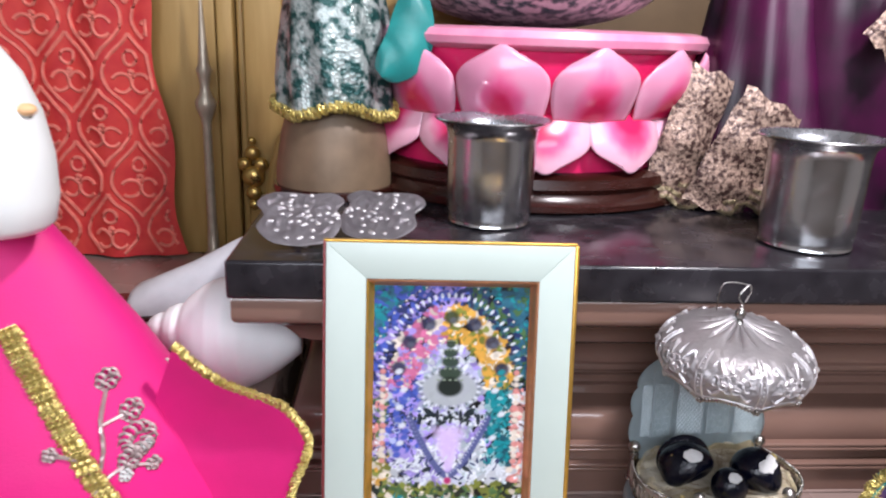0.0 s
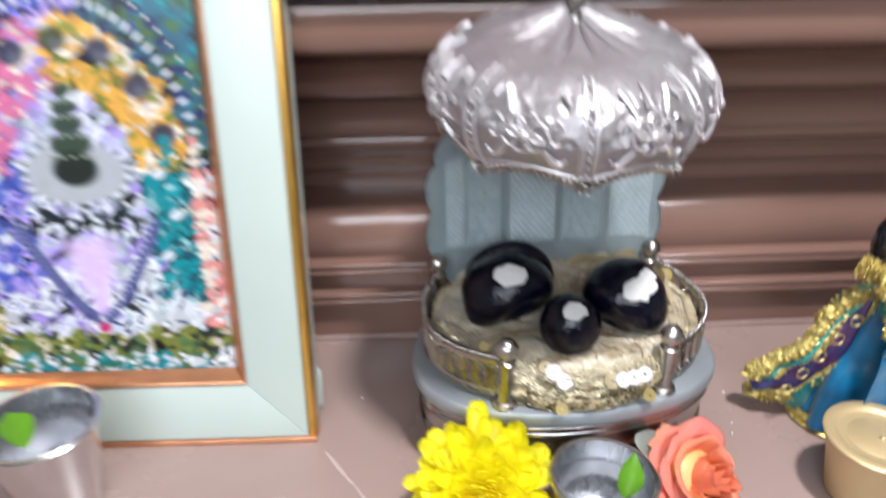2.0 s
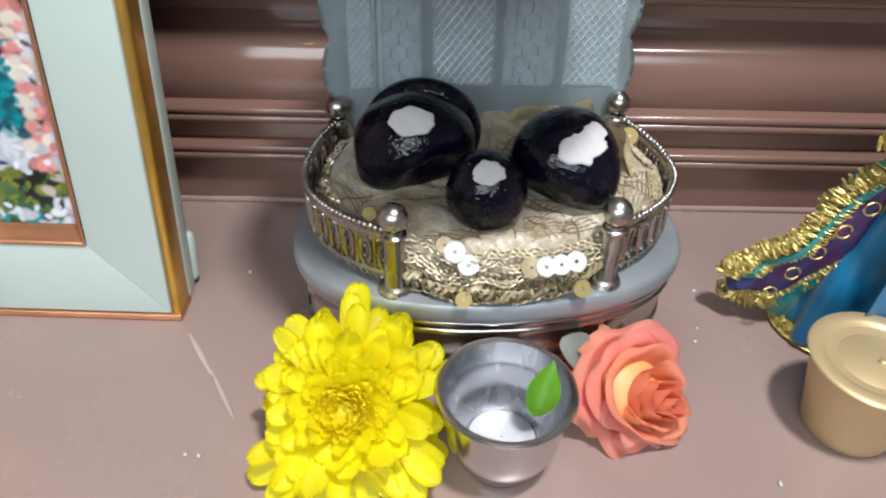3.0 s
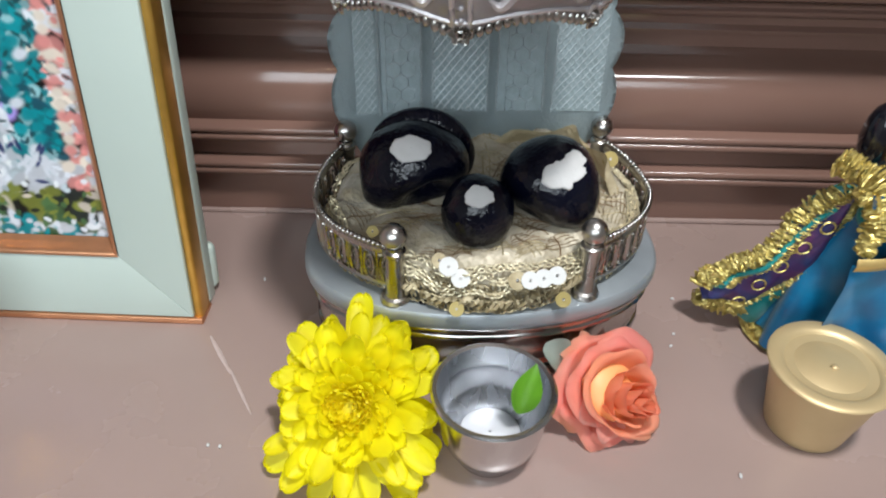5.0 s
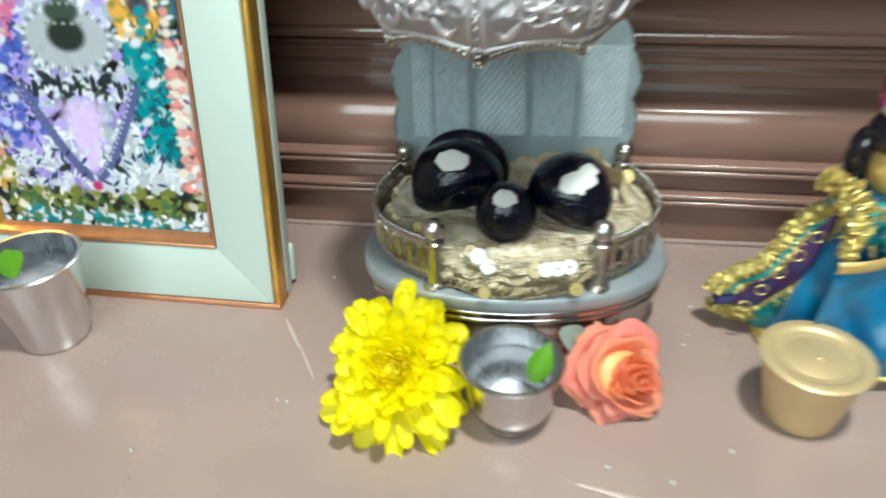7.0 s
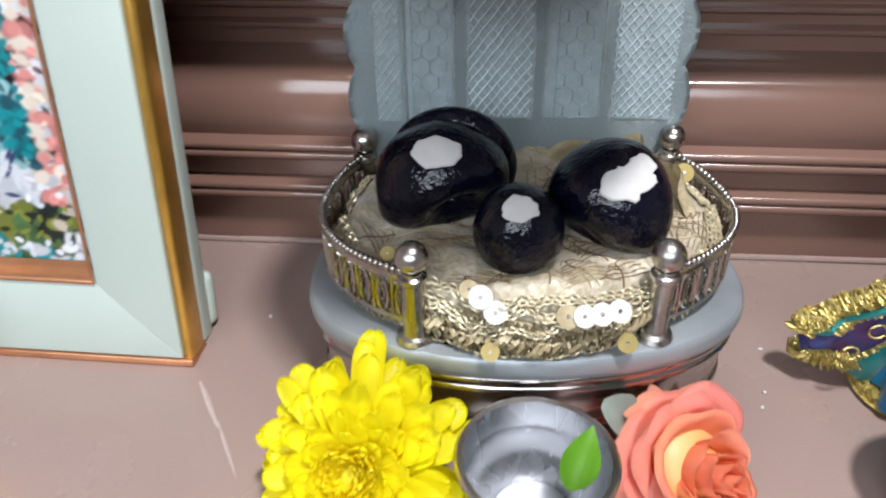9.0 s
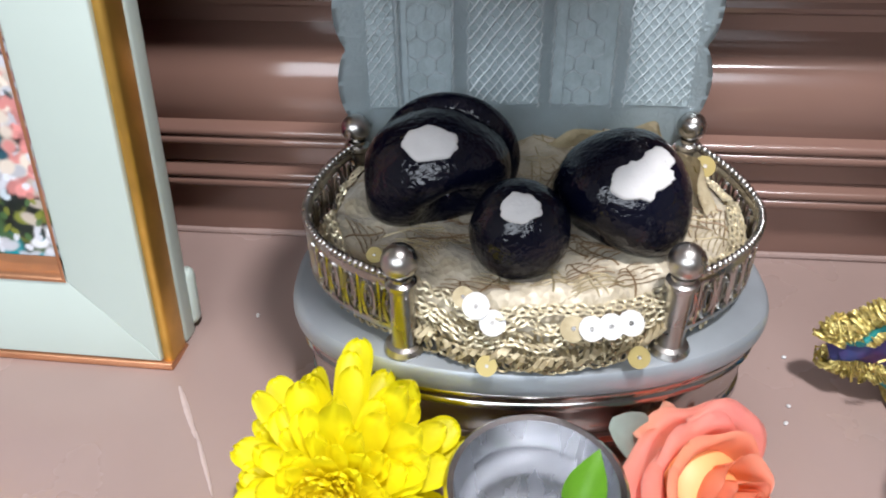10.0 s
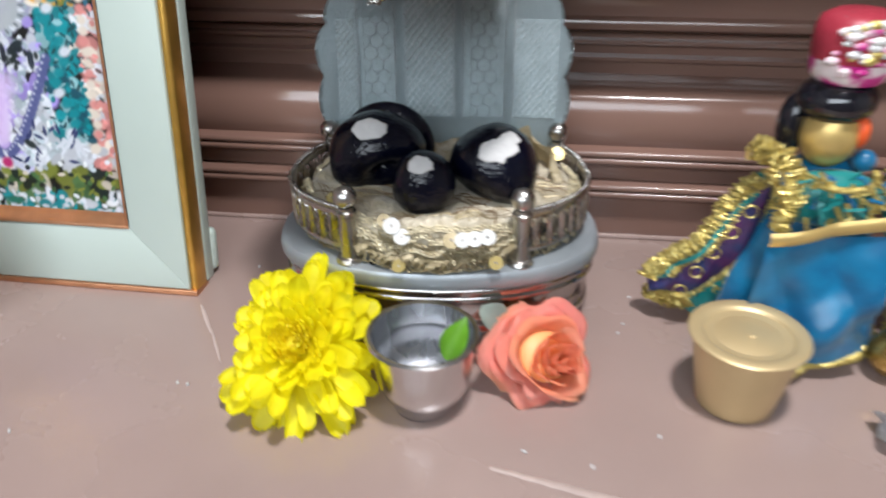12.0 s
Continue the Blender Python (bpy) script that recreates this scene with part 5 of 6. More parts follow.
def leaf_sheet(bm, spine, width, bulge, slot, n=20, m=8, thick=0.0012):
    """A cloth lobe along a spine, rounded at both ends; gives its outline."""
    sp = smooth_path(spine, n // (len(spine) - 1))
    N = len(sp) - 1

    def f(u, v):
        k = u * N
        i = min(int(k), N - 1)
        p = sp[i].lerp(sp[i + 1], k - i)
        d = (sp[i + 1] - sp[i]).normalized()
        side = d.cross(Vector((0, -1, 0.0))).normalized()
        w = width * max(0.03, math.sin(math.pi * min(0.97, 0.04 + 0.94 * u)) ** 0.6)
        t = 2 * v - 1
        return p + side * t * w / 2 + Vector((0, -bulge * (1 - t * t) + 0.0015 * math.sin(u * 17 + v * 6), 0))
    fs = grid(bm, f, N, m, slot=slot)
    return [f(i / 30, 0) for i in range(31)] + [f(1 - i / 30, 1) for i in range(31)]


def blue_figure():
    bm = bmesh.new()
    X, Y = 0.168, -0.080

    def folds(a, r, z):
        k = max(0.0, 1 - z / 0.09)
        return r * (1 + 0.09 * k * math.sin(a * 9 + 12 * z) + 0.05 * k * math.sin(a * 5 + 1.3)), z
    lathe(bm, [(0.0405, 0.004), (0.0395, 0.010), (0.0375, 0.02), (0.0345, 0.034), (0.031, 0.046), (0.027, 0.058), (0.022, 0.07), (0.0185, 0.080), (0.015, 0.088), (0.009, 0.0945), (0.0005, 0.097)], 90, (X, Y), 1.0, 0.72, 0, folds)
    hem = [(X + 0.041 * math.cos(a), Y + 0.72 * 0.041 * math.sin(a), 0.0042) for a in [2 * math.pi * i / 80 for i in range(81)]]
    coil(bm, hem, 0.0018, 0.0008, 60, 1)
    ball(bm, (X, Y, 0.002), 0.043, 40, 1, (1.02, 0.76, 0.045))
    # gold bodice, collar and arms
    ball(bm, (X, -0.0945, 0.0795), 0.0175, 24, 10, (1.25, 0.55, 0.75))
    # square of satin hanging in front, creased from its corners
    def panel(u, v):
        x = X - 0.026 + 0.050 * u - 0.008 * v * (1 - u)
        z = 0.066 + 0.005 * u - 0.058 * v - 0.004 * math.sin(math.pi * u) * v
        crease = 0.0046 * math.sin(5.5 * (u + 0.9 * v) + 1.0) + 0.0040 * abs(math.sin(6.5 * (u - 0.6 * v))) + 0.0010 * math.sin(15 * v + 7 * u)
        return (x, -0.1100 - 0.006 * v - crease * (0.3 + v), z)
    # flat gold border across the top of the satin, slanting up to one side
    grid(bm, lambda u, v: Vector(panel(u, 0.0)) + Vector((0, -0.0016 - 0.0012 * math.sin(math.pi * v), 0.0065 * (v - 0.3) + 0.006 * u)), 24, 5, slot=2)
    coil(bm, [panel(i / 20, 1.0) for i in range(21)], 0.0012, 0.0008, 26, 1, 2)
    coil(bm, smooth_path([(X - 0.026, -0.098, 0.094), (X - 0.020, -0.106, 0.084), (X - 0.022, -0.108, 0.070)]), 0.0032, 0.0012, 14, 1, 3)
    grid(bm, panel, 30, 30, slot=0)
    rg = random.Random(31)
    for k in range(60):
        p = Vector((X + rg.uniform(-0.024, 0.022), -0.104 - rg.uniform(0, 0.003), rg.uniform(0.074, 0.097)))
        tube(bm, [p, p + Vector((rg.uniform(-0.004, 0.005), -0.001, rg.uniform(-0.006, 0.006))), p + Vector((rg.uniform(-0.004, 0.008), -0.0005, rg.uniform(-0.006, 0.002)))], 0.0009, 5, (1, 1, 10, 0)[k % 4])
    for k in range(20):
        a = math.pi * (1 + k / 19)
        ball(bm, (X + 0.015 * math.cos(a), -0.096 + 0.012 * math.sin(a), 0.0925 - 0.003 * math.sin(math.pi * k / 19)), 0.0016, 8, 1)
    # head, hair and tall turban
    X -= 0.005
    ball(bm, (X + 0.001, -0.0870, 0.1055), 0.0125, 28, 2, (0.95, 0.92, 1.12))
    ball(bm, (X + 0.001, -0.0850, 0.1205), 0.0150, 28, 3, (1.05, 1.0, 0.72))
    ball(bm, (X - 0.0125, -0.0790, 0.1060), 0.0085, 18, 3, (0.7, 0.9, 1.7))
    ball(bm, (X + 0.0115, -0.0900, 0.1080), 0.0065, 16, 4, (0.6, 0.8, 1.1))
    ball(bm, (X + 0.0165, -0.0900, 0.0955), 0.0048, 16, 7)
    lathe(bm, [(0.0125, 0.1285), (0.0142, 0.1300), (0.0152, 0.1335), (0.0157, 0.1375)], 48, (X + 0.003, -0.084), slot=5)
    lathe(bm, [(0.0157, 0.1375), (0.0163, 0.1420), (0.0162, 0.1480), (0.0146, 0.1530), (0.0100, 0.1556), (0.0005, 0.1564)], 48, (X + 0.003, -0.084), slot=6)
    rnd = random.Random(2)
    for k in range(70):
        a, z = rnd.uniform(3.9, 6.2), rnd.uniform(0.1335, 0.1535)
        rr = 0.0163 if z < 0.149 else 0.0152
        a, z = (4.9 + 0.75 * (a - 5.05) / 1.15, 0.1395 + 0.7 * (z - 0.1335)) if k % 3 else (a, z)
        ball(bm, (X + 0.003 + rr * math.cos(a), -0.084 + rr * math.sin(a), z), rnd.uniform(0.0012, 0.0026), 6, (5, 8, 1, 5, 8, 8)[k % 6], (1.4, 0.8, 0.8))
    X += 0.005
    # swept cape lobe, navy inside a wide gold border
    spine = [(0.1020, -0.0740, 0.0190), (0.1150, -0.0780, 0.0240), (0.1310, -0.0830, 0.0440), (0.1440, -0.0840, 0.0820)]
    rimp = leaf_sheet(bm, spine, 0.026, 0.004, 9)
    coil(bm, rimp, 0.0034, 0.0009, 75, 1, 3)
    inner = leaf_sheet(bm, [Vector(p) + Vector((0.002, -0.004, 0.002)) for p in spine], 0.016, 0.003, 9)
    coil(bm, inner, 0.0018, 0.0007, 60, 1, 2)
    for k in range(5):
        c = Vector(spine[1]).lerp(Vector(spine[3]), k / 5) + Vector((0, -0.010, 0))
        tube(bm, [c + Vector((0.0030 * math.cos(q), 0, 0.0030 * math.sin(q))) for q in [2 * math.pi * i / 12 for i in range(12)]], 0.0004, 4, 1, closed=True)
    # teal cord under the cape
    tube(bm, [Vector(p) + Vector((0.002, -0.004, -0.003)) for p in rimp[3:30]], 0.0014, 6, 10)
    # dark green-blue fill between lobe and skirt
    leaf_sheet(bm, [(0.125, -0.078, 0.006), (0.138, -0.082, 0.040), (0.148, -0.080, 0.085)], 0.036, 0.004, 10)
    # teal lobe with gold at its inner edge
    lobe = leaf_sheet(bm, [(0.238, -0.082, 0.012), (0.232, -0.084, 0.042), (0.216, -0.082, 0.072), (0.200, -0.080, 0.092)], 0.044, 0.006, 10)
    coil(bm, lobe[31:], 0.0016, 0.0007, 40, 1, 2)
    coil(bm, smooth_path([(0.192, -0.092, 0.094), (0.202, -0.098, 0.070), (0.207, -0.100, 0.040), (0.212, -0.098, 0.012)]), 0.0042, 0.0011, 22, 1, 3)
    coil(bm, smooth_path([(0.136, -0.086, 0.098), (0.146, -0.098, 0.096), (0.150, -0.104, 0.080)]), 0.0045, 0.0011, 10, 1, 3)
    coil(bm, smooth_path([(0.192, -0.090, 0.100), (0.206, -0.086, 0.096), (0.218, -0.082, 0.088)]), 0.0036, 0.0010, 12, 1, 3)
    bmesh.ops.translate(bm, verts=bm.verts, vec=(-X, -Y, 0))
    ob = part("dressed_figure", bm, [BLUE, ZARI, GOLDFACE, BLACK, ORANGE, MAGENTA, SATINRED, BLUE, SEQUIN, NAVY, TEAL], angle=60)
    ob.matrix_world = pose(X, Y - 0.006, 0)
    tagged(ob, "small gold figurine in peacock-blue satin with gold borders and turban", "figurine", "dressed figurines on the shelf")


def yellow_figure():
    bm = bmesh.new()
    X, Y = 0.355, -0.075

    def folds(a, r, z):
        k = max(0.0, 1 - z / 0.2)
        return r * (1 + 0.08 * k * math.sin(a * 8 + 9 * z)), z
    lathe(bm, [(0.050, 0.0), (0.049, 0.02), (0.044, 0.06), (0.037, 0.10), (0.028, 0.15), (0.020, 0.20), (0.012, 0.225), (0.0005, 0.23)], 72, (X, Y), 1.0, 0.75, 0, folds)
    lobe = leaf_sheet(bm, [(0.290, -0.086, 0.004), (0.283, -0.090, 0.036), (0.286, -0.088, 0.068), (0.300, -0.084, 0.100)], 0.058, 0.008, 3)
    coil(bm, lobe, 0.0055, 0.0011, 62, 1, 3)
    coil(bm, [Vector(p) * 0.74 + Vector((0.2885, -0.0965, 0.048)) * 0.26 for p in lobe], 0.0050, 0.0010, 60, 1, 3)
    coil(bm, [Vector(p) * 0.90 + Vector((0.2885, -0.0945, 0.048)) * 0.10 for p in lobe], 0.0048, 0.0010, 70, 1, 3)
    for x in (0.289,):
        coil(bm, smooth_path([(x, -0.101, 0.012), (x - 0.001, -0.103, 0.050), (x + 0.006, -0.100, 0.084)]), 0.0012, 0.0006, 22, 4, 2)
    rd = random.Random(17)
    for k in range(90):
        # spangles sewn close together on the blue
        x, z = rd.gauss(0.288, 0.007), rd.uniform(0.018, 0.086)
        ball(bm, (x, -0.1010 - 0.001 * rd.random(), z), rd.uniform(0.0010, 0.0021), 6, (4, 7, 3, 4, 1)[k % 5], (1.3, 0.6, 0.9))
    # yellow shawl with orange folds
    sh = leaf_sheet(bm, [(0.296, -0.088, 0.090), (0.296, -0.090, 0.130), (0.306, -0.088, 0.165), (0.322, -0.082, 0.200)], 0.040, 0.008, 2)
    coil(bm, sh[:31], 0.0034, 0.0010, 34, 1, 3)
    tube(bm, smooth_path([(0.288, -0.099, 0.135), (0.304, -0.102, 0.142), (0.318, -0.098, 0.160)]), 0.0024, 8, 5)
    tube(bm, smooth_path([(0.284, -0.099, 0.112), (0.298, -0.102, 0.118), (0.312, -0.100, 0.138)]), 0.0022, 8, 2)
    tube(bm, smooth_path([(0.276, -0.092, 0.104), (0.284, -0.096, 0.116)]), 0.005, 8, 6)
    for k in range(6):
        tube(bm, smooth_path([(0.281 + 0.006 * k, -0.0990, 0.098 + 0.012 * k), (0.293 + 0.006 * k, -0.1040, 0.108 + 0.013 * k), (0.303 + 0.006 * k, -0.1030, 0.104 + 0.014 * k)]), lambda t: 0.0044 * math.sin(math.pi * (0.12 + 0.76 * t)), 8, (2, 1, 2, 5, 2, 1)[k])
    # beaded violet strip
    for k in range(13):
        ball(bm, (0.3165 + 0.0008 * k, -0.104, 0.118 + 0.0085 * k), 0.0052, 10, 7, (0.8, 0.6, 0.9))
    coil(bm, smooth_path([(0.322, -0.107, 0.105), (0.328, -0.105, 0.150), (0.338, -0.100, 0.200)]), 0.0038, 0.0010, 24, 1, 3)
    coil(bm, smooth_path([(0.312, -0.104, 0.010), (0.316, -0.106, 0.050), (0.322, -0.106, 0.100)]), 0.0040, 0.0010, 24, 1, 3)
    bmesh.ops.translate(bm, verts=bm.verts, vec=(-X, -Y, 0))
    ob = part("dressed_figure", bm, [REDCLOTH, ZARI, YELLOWCLOTH, BLUE, SEQUIN, ORANGE, TEAL, VIOLET], angle=60)
    ob.matrix_world = pose(X, Y, 0)
    tagged(ob, "figurine in red and yellow cloth with a gold-edged blue panel", "figurine", "dressed figurines on the shelf")


blue_figure()
yellow_figure()

# little mace beside the blue figurine
root = thing("gold_mace", pose(0.2075, -0.1165, 0.0, 4, -4, 0), "small gold mace leaning upright beside the blue figurine", "mace")
bm = bmesh.new()
lathe(bm, [(0.0005, 0.0), (0.003, 0.0005), (0.0075, 0.005), (0.0105, 0.0105), (0.0112, 0.0135), (0.0105, 0.0165), (0.0075, 0.0215), (0.0045, 0.0255), (0.0035, 0.0285), (0.0046, 0.0300), (0.0030, 0.0315)], 28)
part("head", bm, BRASS, root, "round ribbed gold head")
bm = bmesh.new()
lathe(bm, [(0.0024, 0.031), (0.0022, 0.060), (0.0026, 0.0605), (0.0026, 0.062), (0.0020, 0.0625), (0.0020, 0.084), (0.0005, 0.0845)], 16)
part("shaft", bm, GOLDFACE, root, "slim gold shaft")


# ---- large pink-robed statue ----
def pink_statue():
    bm = bmesh.new()
    X, Y = -0.600, -0.030
    prof = [(0.190, 0.0), (0.182, 0.05), (0.161, 0.10), (0.136, 0.14), (0.107, 0.185), (0.067, 0.24), (0.034, 0.285), (0.020, 0.310)]

    def R(z):
        for (r0, z0), (r1, z1) in zip(prof, prof[1:]):
            if z <= z1:
                return r0 + (r1 - r0) * (z - z0) / (z1 - z0)
        return prof[-1][0]

    def f(u, v):
        a, z = 2 * math.pi * u, 0.31 * v
        r = R(z) * (1 + 0.02 * math.sin(a * 6 + 2) * (1 - v))
        return (X + r * math.cos(a), Y + 0.62 * r * math.sin(a), z)
    grid(bm, f, 120, 40, closed=True, slot=0)

    def on(x, z, lift=0.001):
        r = R(z)
        q = max(0.0, r * r - (x - X) ** 2)
        a = math.atan2(-math.sqrt(q), x - X)
        rr = r * (1 + 0.02 * math.sin(a * 6 + 2) * (1 - z / 0.31))
        return Vector((X + rr * math.cos(a), Y + 0.62 * rr * math.sin(a) - lift, z + lift * 0.4))
    # spread flap at the side, edged with gold
    edge = smooth_path([(-0.452, -0.078, 0.190), (-0.432, -0.082, 0.172), (-0.408, -0.085, 0.158), (-0.370, -0.086, 0.142), (-0.350, -0.088, 0.116), (-0.352, -0.090, 0.096), (-0.362, -0.090, 0.070), (-0.370, -0.090, 0.03), (-0.374, -0.090, 0.004)])
    core = Vector((-0.50, -0.075, 0.07))
    grid(bm, lambda u, v: edge[int(round(u * (len(edge) - 1)))].lerp(core, v * 0.9) + Vector((0, 0.012 * math.sin(math.pi * v), 0)), len(edge) - 1, 8, slot=0)
    coil(bm, edge, 0.0030, 0.0010, 58, 1, 3)
    # broad gold band down the front
    band = [on(-0.570 + 0.080 * t, 0.205 - 0.140 * t, 0.002) for t in [i / 20 for i in range(21)]]
    for o in (-0.005, 0.0, 0.005):
        coil(bm, [p + Vector((o, 0, o * 0.4)) for p in band], 0.0030, 0.0012, 30, 1, 3)
    # embroidered sprays in silver thread
    def spray(pts, r=0.0017):
        tube(bm, smooth_path([on(x, z, 0.0015) for x, z in pts], 5), r, 5, 2)

    def blossom(x, z, rad, n=6, slot=2):
        for k in range(n):
            a = 2 * math.pi * k / n
            c = on(x + 0.6 * rad * math.cos(a), z + 0.6 * rad * math.sin(a), 0.0022)
            tube(bm, [c + Vector((rad * 0.42 * math.cos(q), 0, rad * 0.42 * math.sin(q))) for q in [2 * math.pi * i / 8 for i in range(8)]], 0.0014, 4, slot, closed=True)
    sx, sz = SPRAY
    spray([(sx, sz), (sx + 0.004, sz + 0.028), (sx + 0.001, sz + 0.050), (sx + 0.003, sz + 0.070)])
    spray([(sx + 0.002, sz + 0.010), (sx - 0.012, sz + 0.026), (sx - 0.028, sz + 0.032)])
    spray([(sx + 0.002, sz + 0.006), (sx + 0.018, sz + 0.014), (sx + 0.036, sz + 0.010)])
    spray([(sx + 0.002, sz + 0.046), (sx + 0.010, sz + 0.048), (sx + 0.018, sz + 0.050)])
    for bx, bz, rad, n in ((0.003, 0.076, 0.008, 7), (0.020, 0.051, 0.008, 7), (-0.030, 0.033, 0.005, 5), (0.038, 0.010, 0.005, 5), (0.026, 0.030, 0.013, 11), (0.022, 0.018, 0.008, 7)):
        blossom(sx + bx, sz + bz, rad, n)
    blossom(sx + 0.032, sz + 0.024, 0.004, 5, 4)
    blossom(sx + 0.020, sz + 0.008, 0.0045, 5, 4)
    for k in range(4):
        x, z = sx + 0.055 + 0.013 * k, sz + 0.068 - 0.018 * k
        blossom(x, z, 0.0035, 5)
        spray([(x, z), (x + 0.008, z - 0.008)], 0.0007)
    # pale body above the robe, under a pink veil
    lathe(bm, [(0.0005, 0.279), (0.030, 0.280), (0.037, 0.286), (0.041, 0.305), (0.041, 0.335), (0.036, 0.365), (0.026, 0.392), (0.012, 0.412), (0.0005, 0.418)], 48, (-0.567, -0.080), 1, 1, 3)
    ball(bm, (-0.5330, -0.092, 0.368), 0.0075, 14, 5, (0.9, 0.9, 0.6))
    ball(bm, (-0.632, -0.060, 0.370), 0.066, 36, 0, (0.95, 0.95, 1.35))
    bmesh.ops.translate(bm, verts=bm.verts, vec=(-X, -Y, 0))
    ob = part("robed_statue", bm, [PINK, ZARI, SILVER_THREAD, MARBLE, SEQUIN, PEACH], angle=60)
    ob.matrix_world = pose(X, Y, 0)
    tagged(ob, "white statue in a hot-pink robe with gold borders and silver embroidery", "statue")


SPRAY = (-0.506, 0.084)
pink_statue()


# ---- conch and cloth on the side step ----
def conch():
    bm = bmesh.new()
    prof = [(0.0, 0.002), (0.03, 0.009), (0.08, 0.0140), (0.11, 0.0135), (0.14, 0.0195), (0.20, 0.0245), (0.235, 0.0240), (0.27, 0.0320), (0.36, 0.0440), (0.45, 0.0525), (0.55, 0.0555), (0.65, 0.0520), (0.75, 0.0440), (0.85, 0.0330), (0.95, 0.0200), (1.0, 0.0120)]

    def rad(t):
        for (t0, r0), (t1, r1) in zip(prof, prof[1:]):
            if t <= t1:
                k = (t - t0) / (t1 - t0)
                return r0 + (r1 - r0) * k
        return prof[-1][1]

    def f(u, v):
        a = 2 * math.pi * u
        tw = v + 0.045 * (u - 0.5) * (1 - v)
        r = rad(min(1, max(0, tw))) * (1 + 0.02 * math.sin(3 * a))
        lip = 0.010 * max(0, math.cos(a - 5.2)) ** 4 * max(0, (v - 0.45))
        return (-0.520 + 0.148 * v, 0.062 + (r + lip) * math.cos(a), 0.1475 - 0.012 * v + (r + lip) * math.sin(a))
    grid(bm, f, 64, 60, closed=True)
    bmesh.ops.holes_fill(bm, edges=bm.edges[:])
    bmesh.ops.translate(bm, verts=bm.verts, vec=(0.455, -0.062, -0.0862))
    ob = part("conch_shell", bm, CONCH, angle=70)
    ob.matrix_world = pose(-0.455, 0.062, 0.0862)
    tagged(ob, "large smooth white conch shell beside the plinth", "shell")


conch()
bm = bmesh.new()


def roll(u, v):
    a = 2 * math.pi * u
    r = 0.030 * (1 + 0.10 * math.sin(3 * a + 4 * v) + 0.05 * math.sin(9 * v)) * (1 if v < 0.96 else 0.4) * (1 if v > 0.04 else 0.3)
    return (-0.575 + 0.150 * v, 0.175 + 1.2 * r * math.cos(a), 0.1165 + 0.066 * v + 0.95 * r * math.sin(a))


grid(bm, roll, 40, 30, closed=True)
bmesh.ops.holes_fill(bm, edges=bm.edges[:])
tagged(part("rolled_cloth", bm, CLOTH, angle=70), "rolled greyish-white cotton cloth behind the conch shell", "cloth")
bm = bmesh.new()
box(bm, -0.60, -0.425, 0.135, 0.215, 0.0862, 0.125, 0.004)
tagged(part("wooden_block", bm, REDWOOD), "dark red wooden block under the rolled cloth", "block")

# ---- on the slab ----
def foot_plate(where, mirror):
    root = thing("silver_foot_plate", where, "embossed silver foot plate tilted up on the slab", "foot plate", "silver foot plates")
    # shield: wide scalloped top, tapering to a point
    ring = smooth_path([(0.0, -0.040, 0), (0.026, -0.033, 0), (0.038, -0.010, 0), (0.034, 0.008, 0), (0.042, 0.022, 0), (0.030, 0.034, 0), (0.010, 0.032, 0), (-0.010, 0.035, 0), (-0.030, 0.034, 0), (-0.042, 0.020, 0), (-0.035, 0.004, 0), (-0.041, -0.014, 0), (-0.026, -0.034, 0), (0.0, -0.040, 0)], 6)
    ring = [p * 0.92 for p in ring]

    def outline(a):
        k = (a / (2 * math.pi) % 1.0) * (len(ring) - 1)
        i = min(int(k), len(ring) - 2)
        return ring[i].lerp(ring[i + 1], k - i)
    bm = bmesh.new()

    def f(u, v):
        a = 2 * math.pi * u
        p = outline(a) * max(v, 0.01)
        b = 0.0034 * abs(noise.noise(Vector((p.x, p.y, 1.0)) * 120)) * (v < 0.88) + (0.0008 if 0.9 < v < 0.97 else 0)
        return (mirror * p.x, 0.042 + p.y, b)
    grid(bm, f, 72, 24, closed=True)
    bmesh.ops.solidify(bm, geom=bm.faces[:], thickness=0.0012)
    plate = part("plate", bm, SILVER_PLATE, root, angle=60)
    bm = bmesh.new()
    rnd = random.Random(5)
    for k in range(34):
        a, r = rnd.uniform(0, 6.28), 0.034 * math.sqrt(rnd.random())
        ball(bm, (mirror * r * math.cos(a), 0.042 + r * math.sin(a) * 0.85, 0.001), 0.0021, 8, s=(1.3, 1, 0.6))
    tagged(part("studs", bm, EMBOSS, plate, "raised shiny studs"), kind="stuff")
    bm = bmesh.new()
    tube(bm, [(mirror * -0.01, 0.062, -0.0005), (mirror * -0.01, 0.046, -0.0295)], 0.003, 8)
    part("prop", bm, SILVER, root, "short silver prop")


foot_plate(pose(-0.3610, -0.0160, 0.2480, 29, 0, 6), 1)
foot_plate(pose(-0.3080, 0.0060, 0.2480, 27, 0, -18), -1)

bm = bmesh.new()
lathe(bm, [(0.0005, 0.0), (0.058, 0.0), (0.066, 0.006), (0.066, 0.025), (0.060, 0.065), (0.053, 0.092), (0.045, 0.103), (0.0005, 0.106)], 56)
stool = thing("round_stool", pose(-0.352, 0.235, 0.247), "low round brown stool on the slab under a dressed figure", "stool")
part("body", bm, STOOL, stool)
bm = bmesh.new()
lathe(bm, [(0.0655, 0.001), (0.0690, 0.0015), (0.0700, 0.006), (0.0690, 0.0105), (0.0655, 0.011)], 56)
part("foot_ring", bm, REDWOOD, stool, "dark red foot ring")

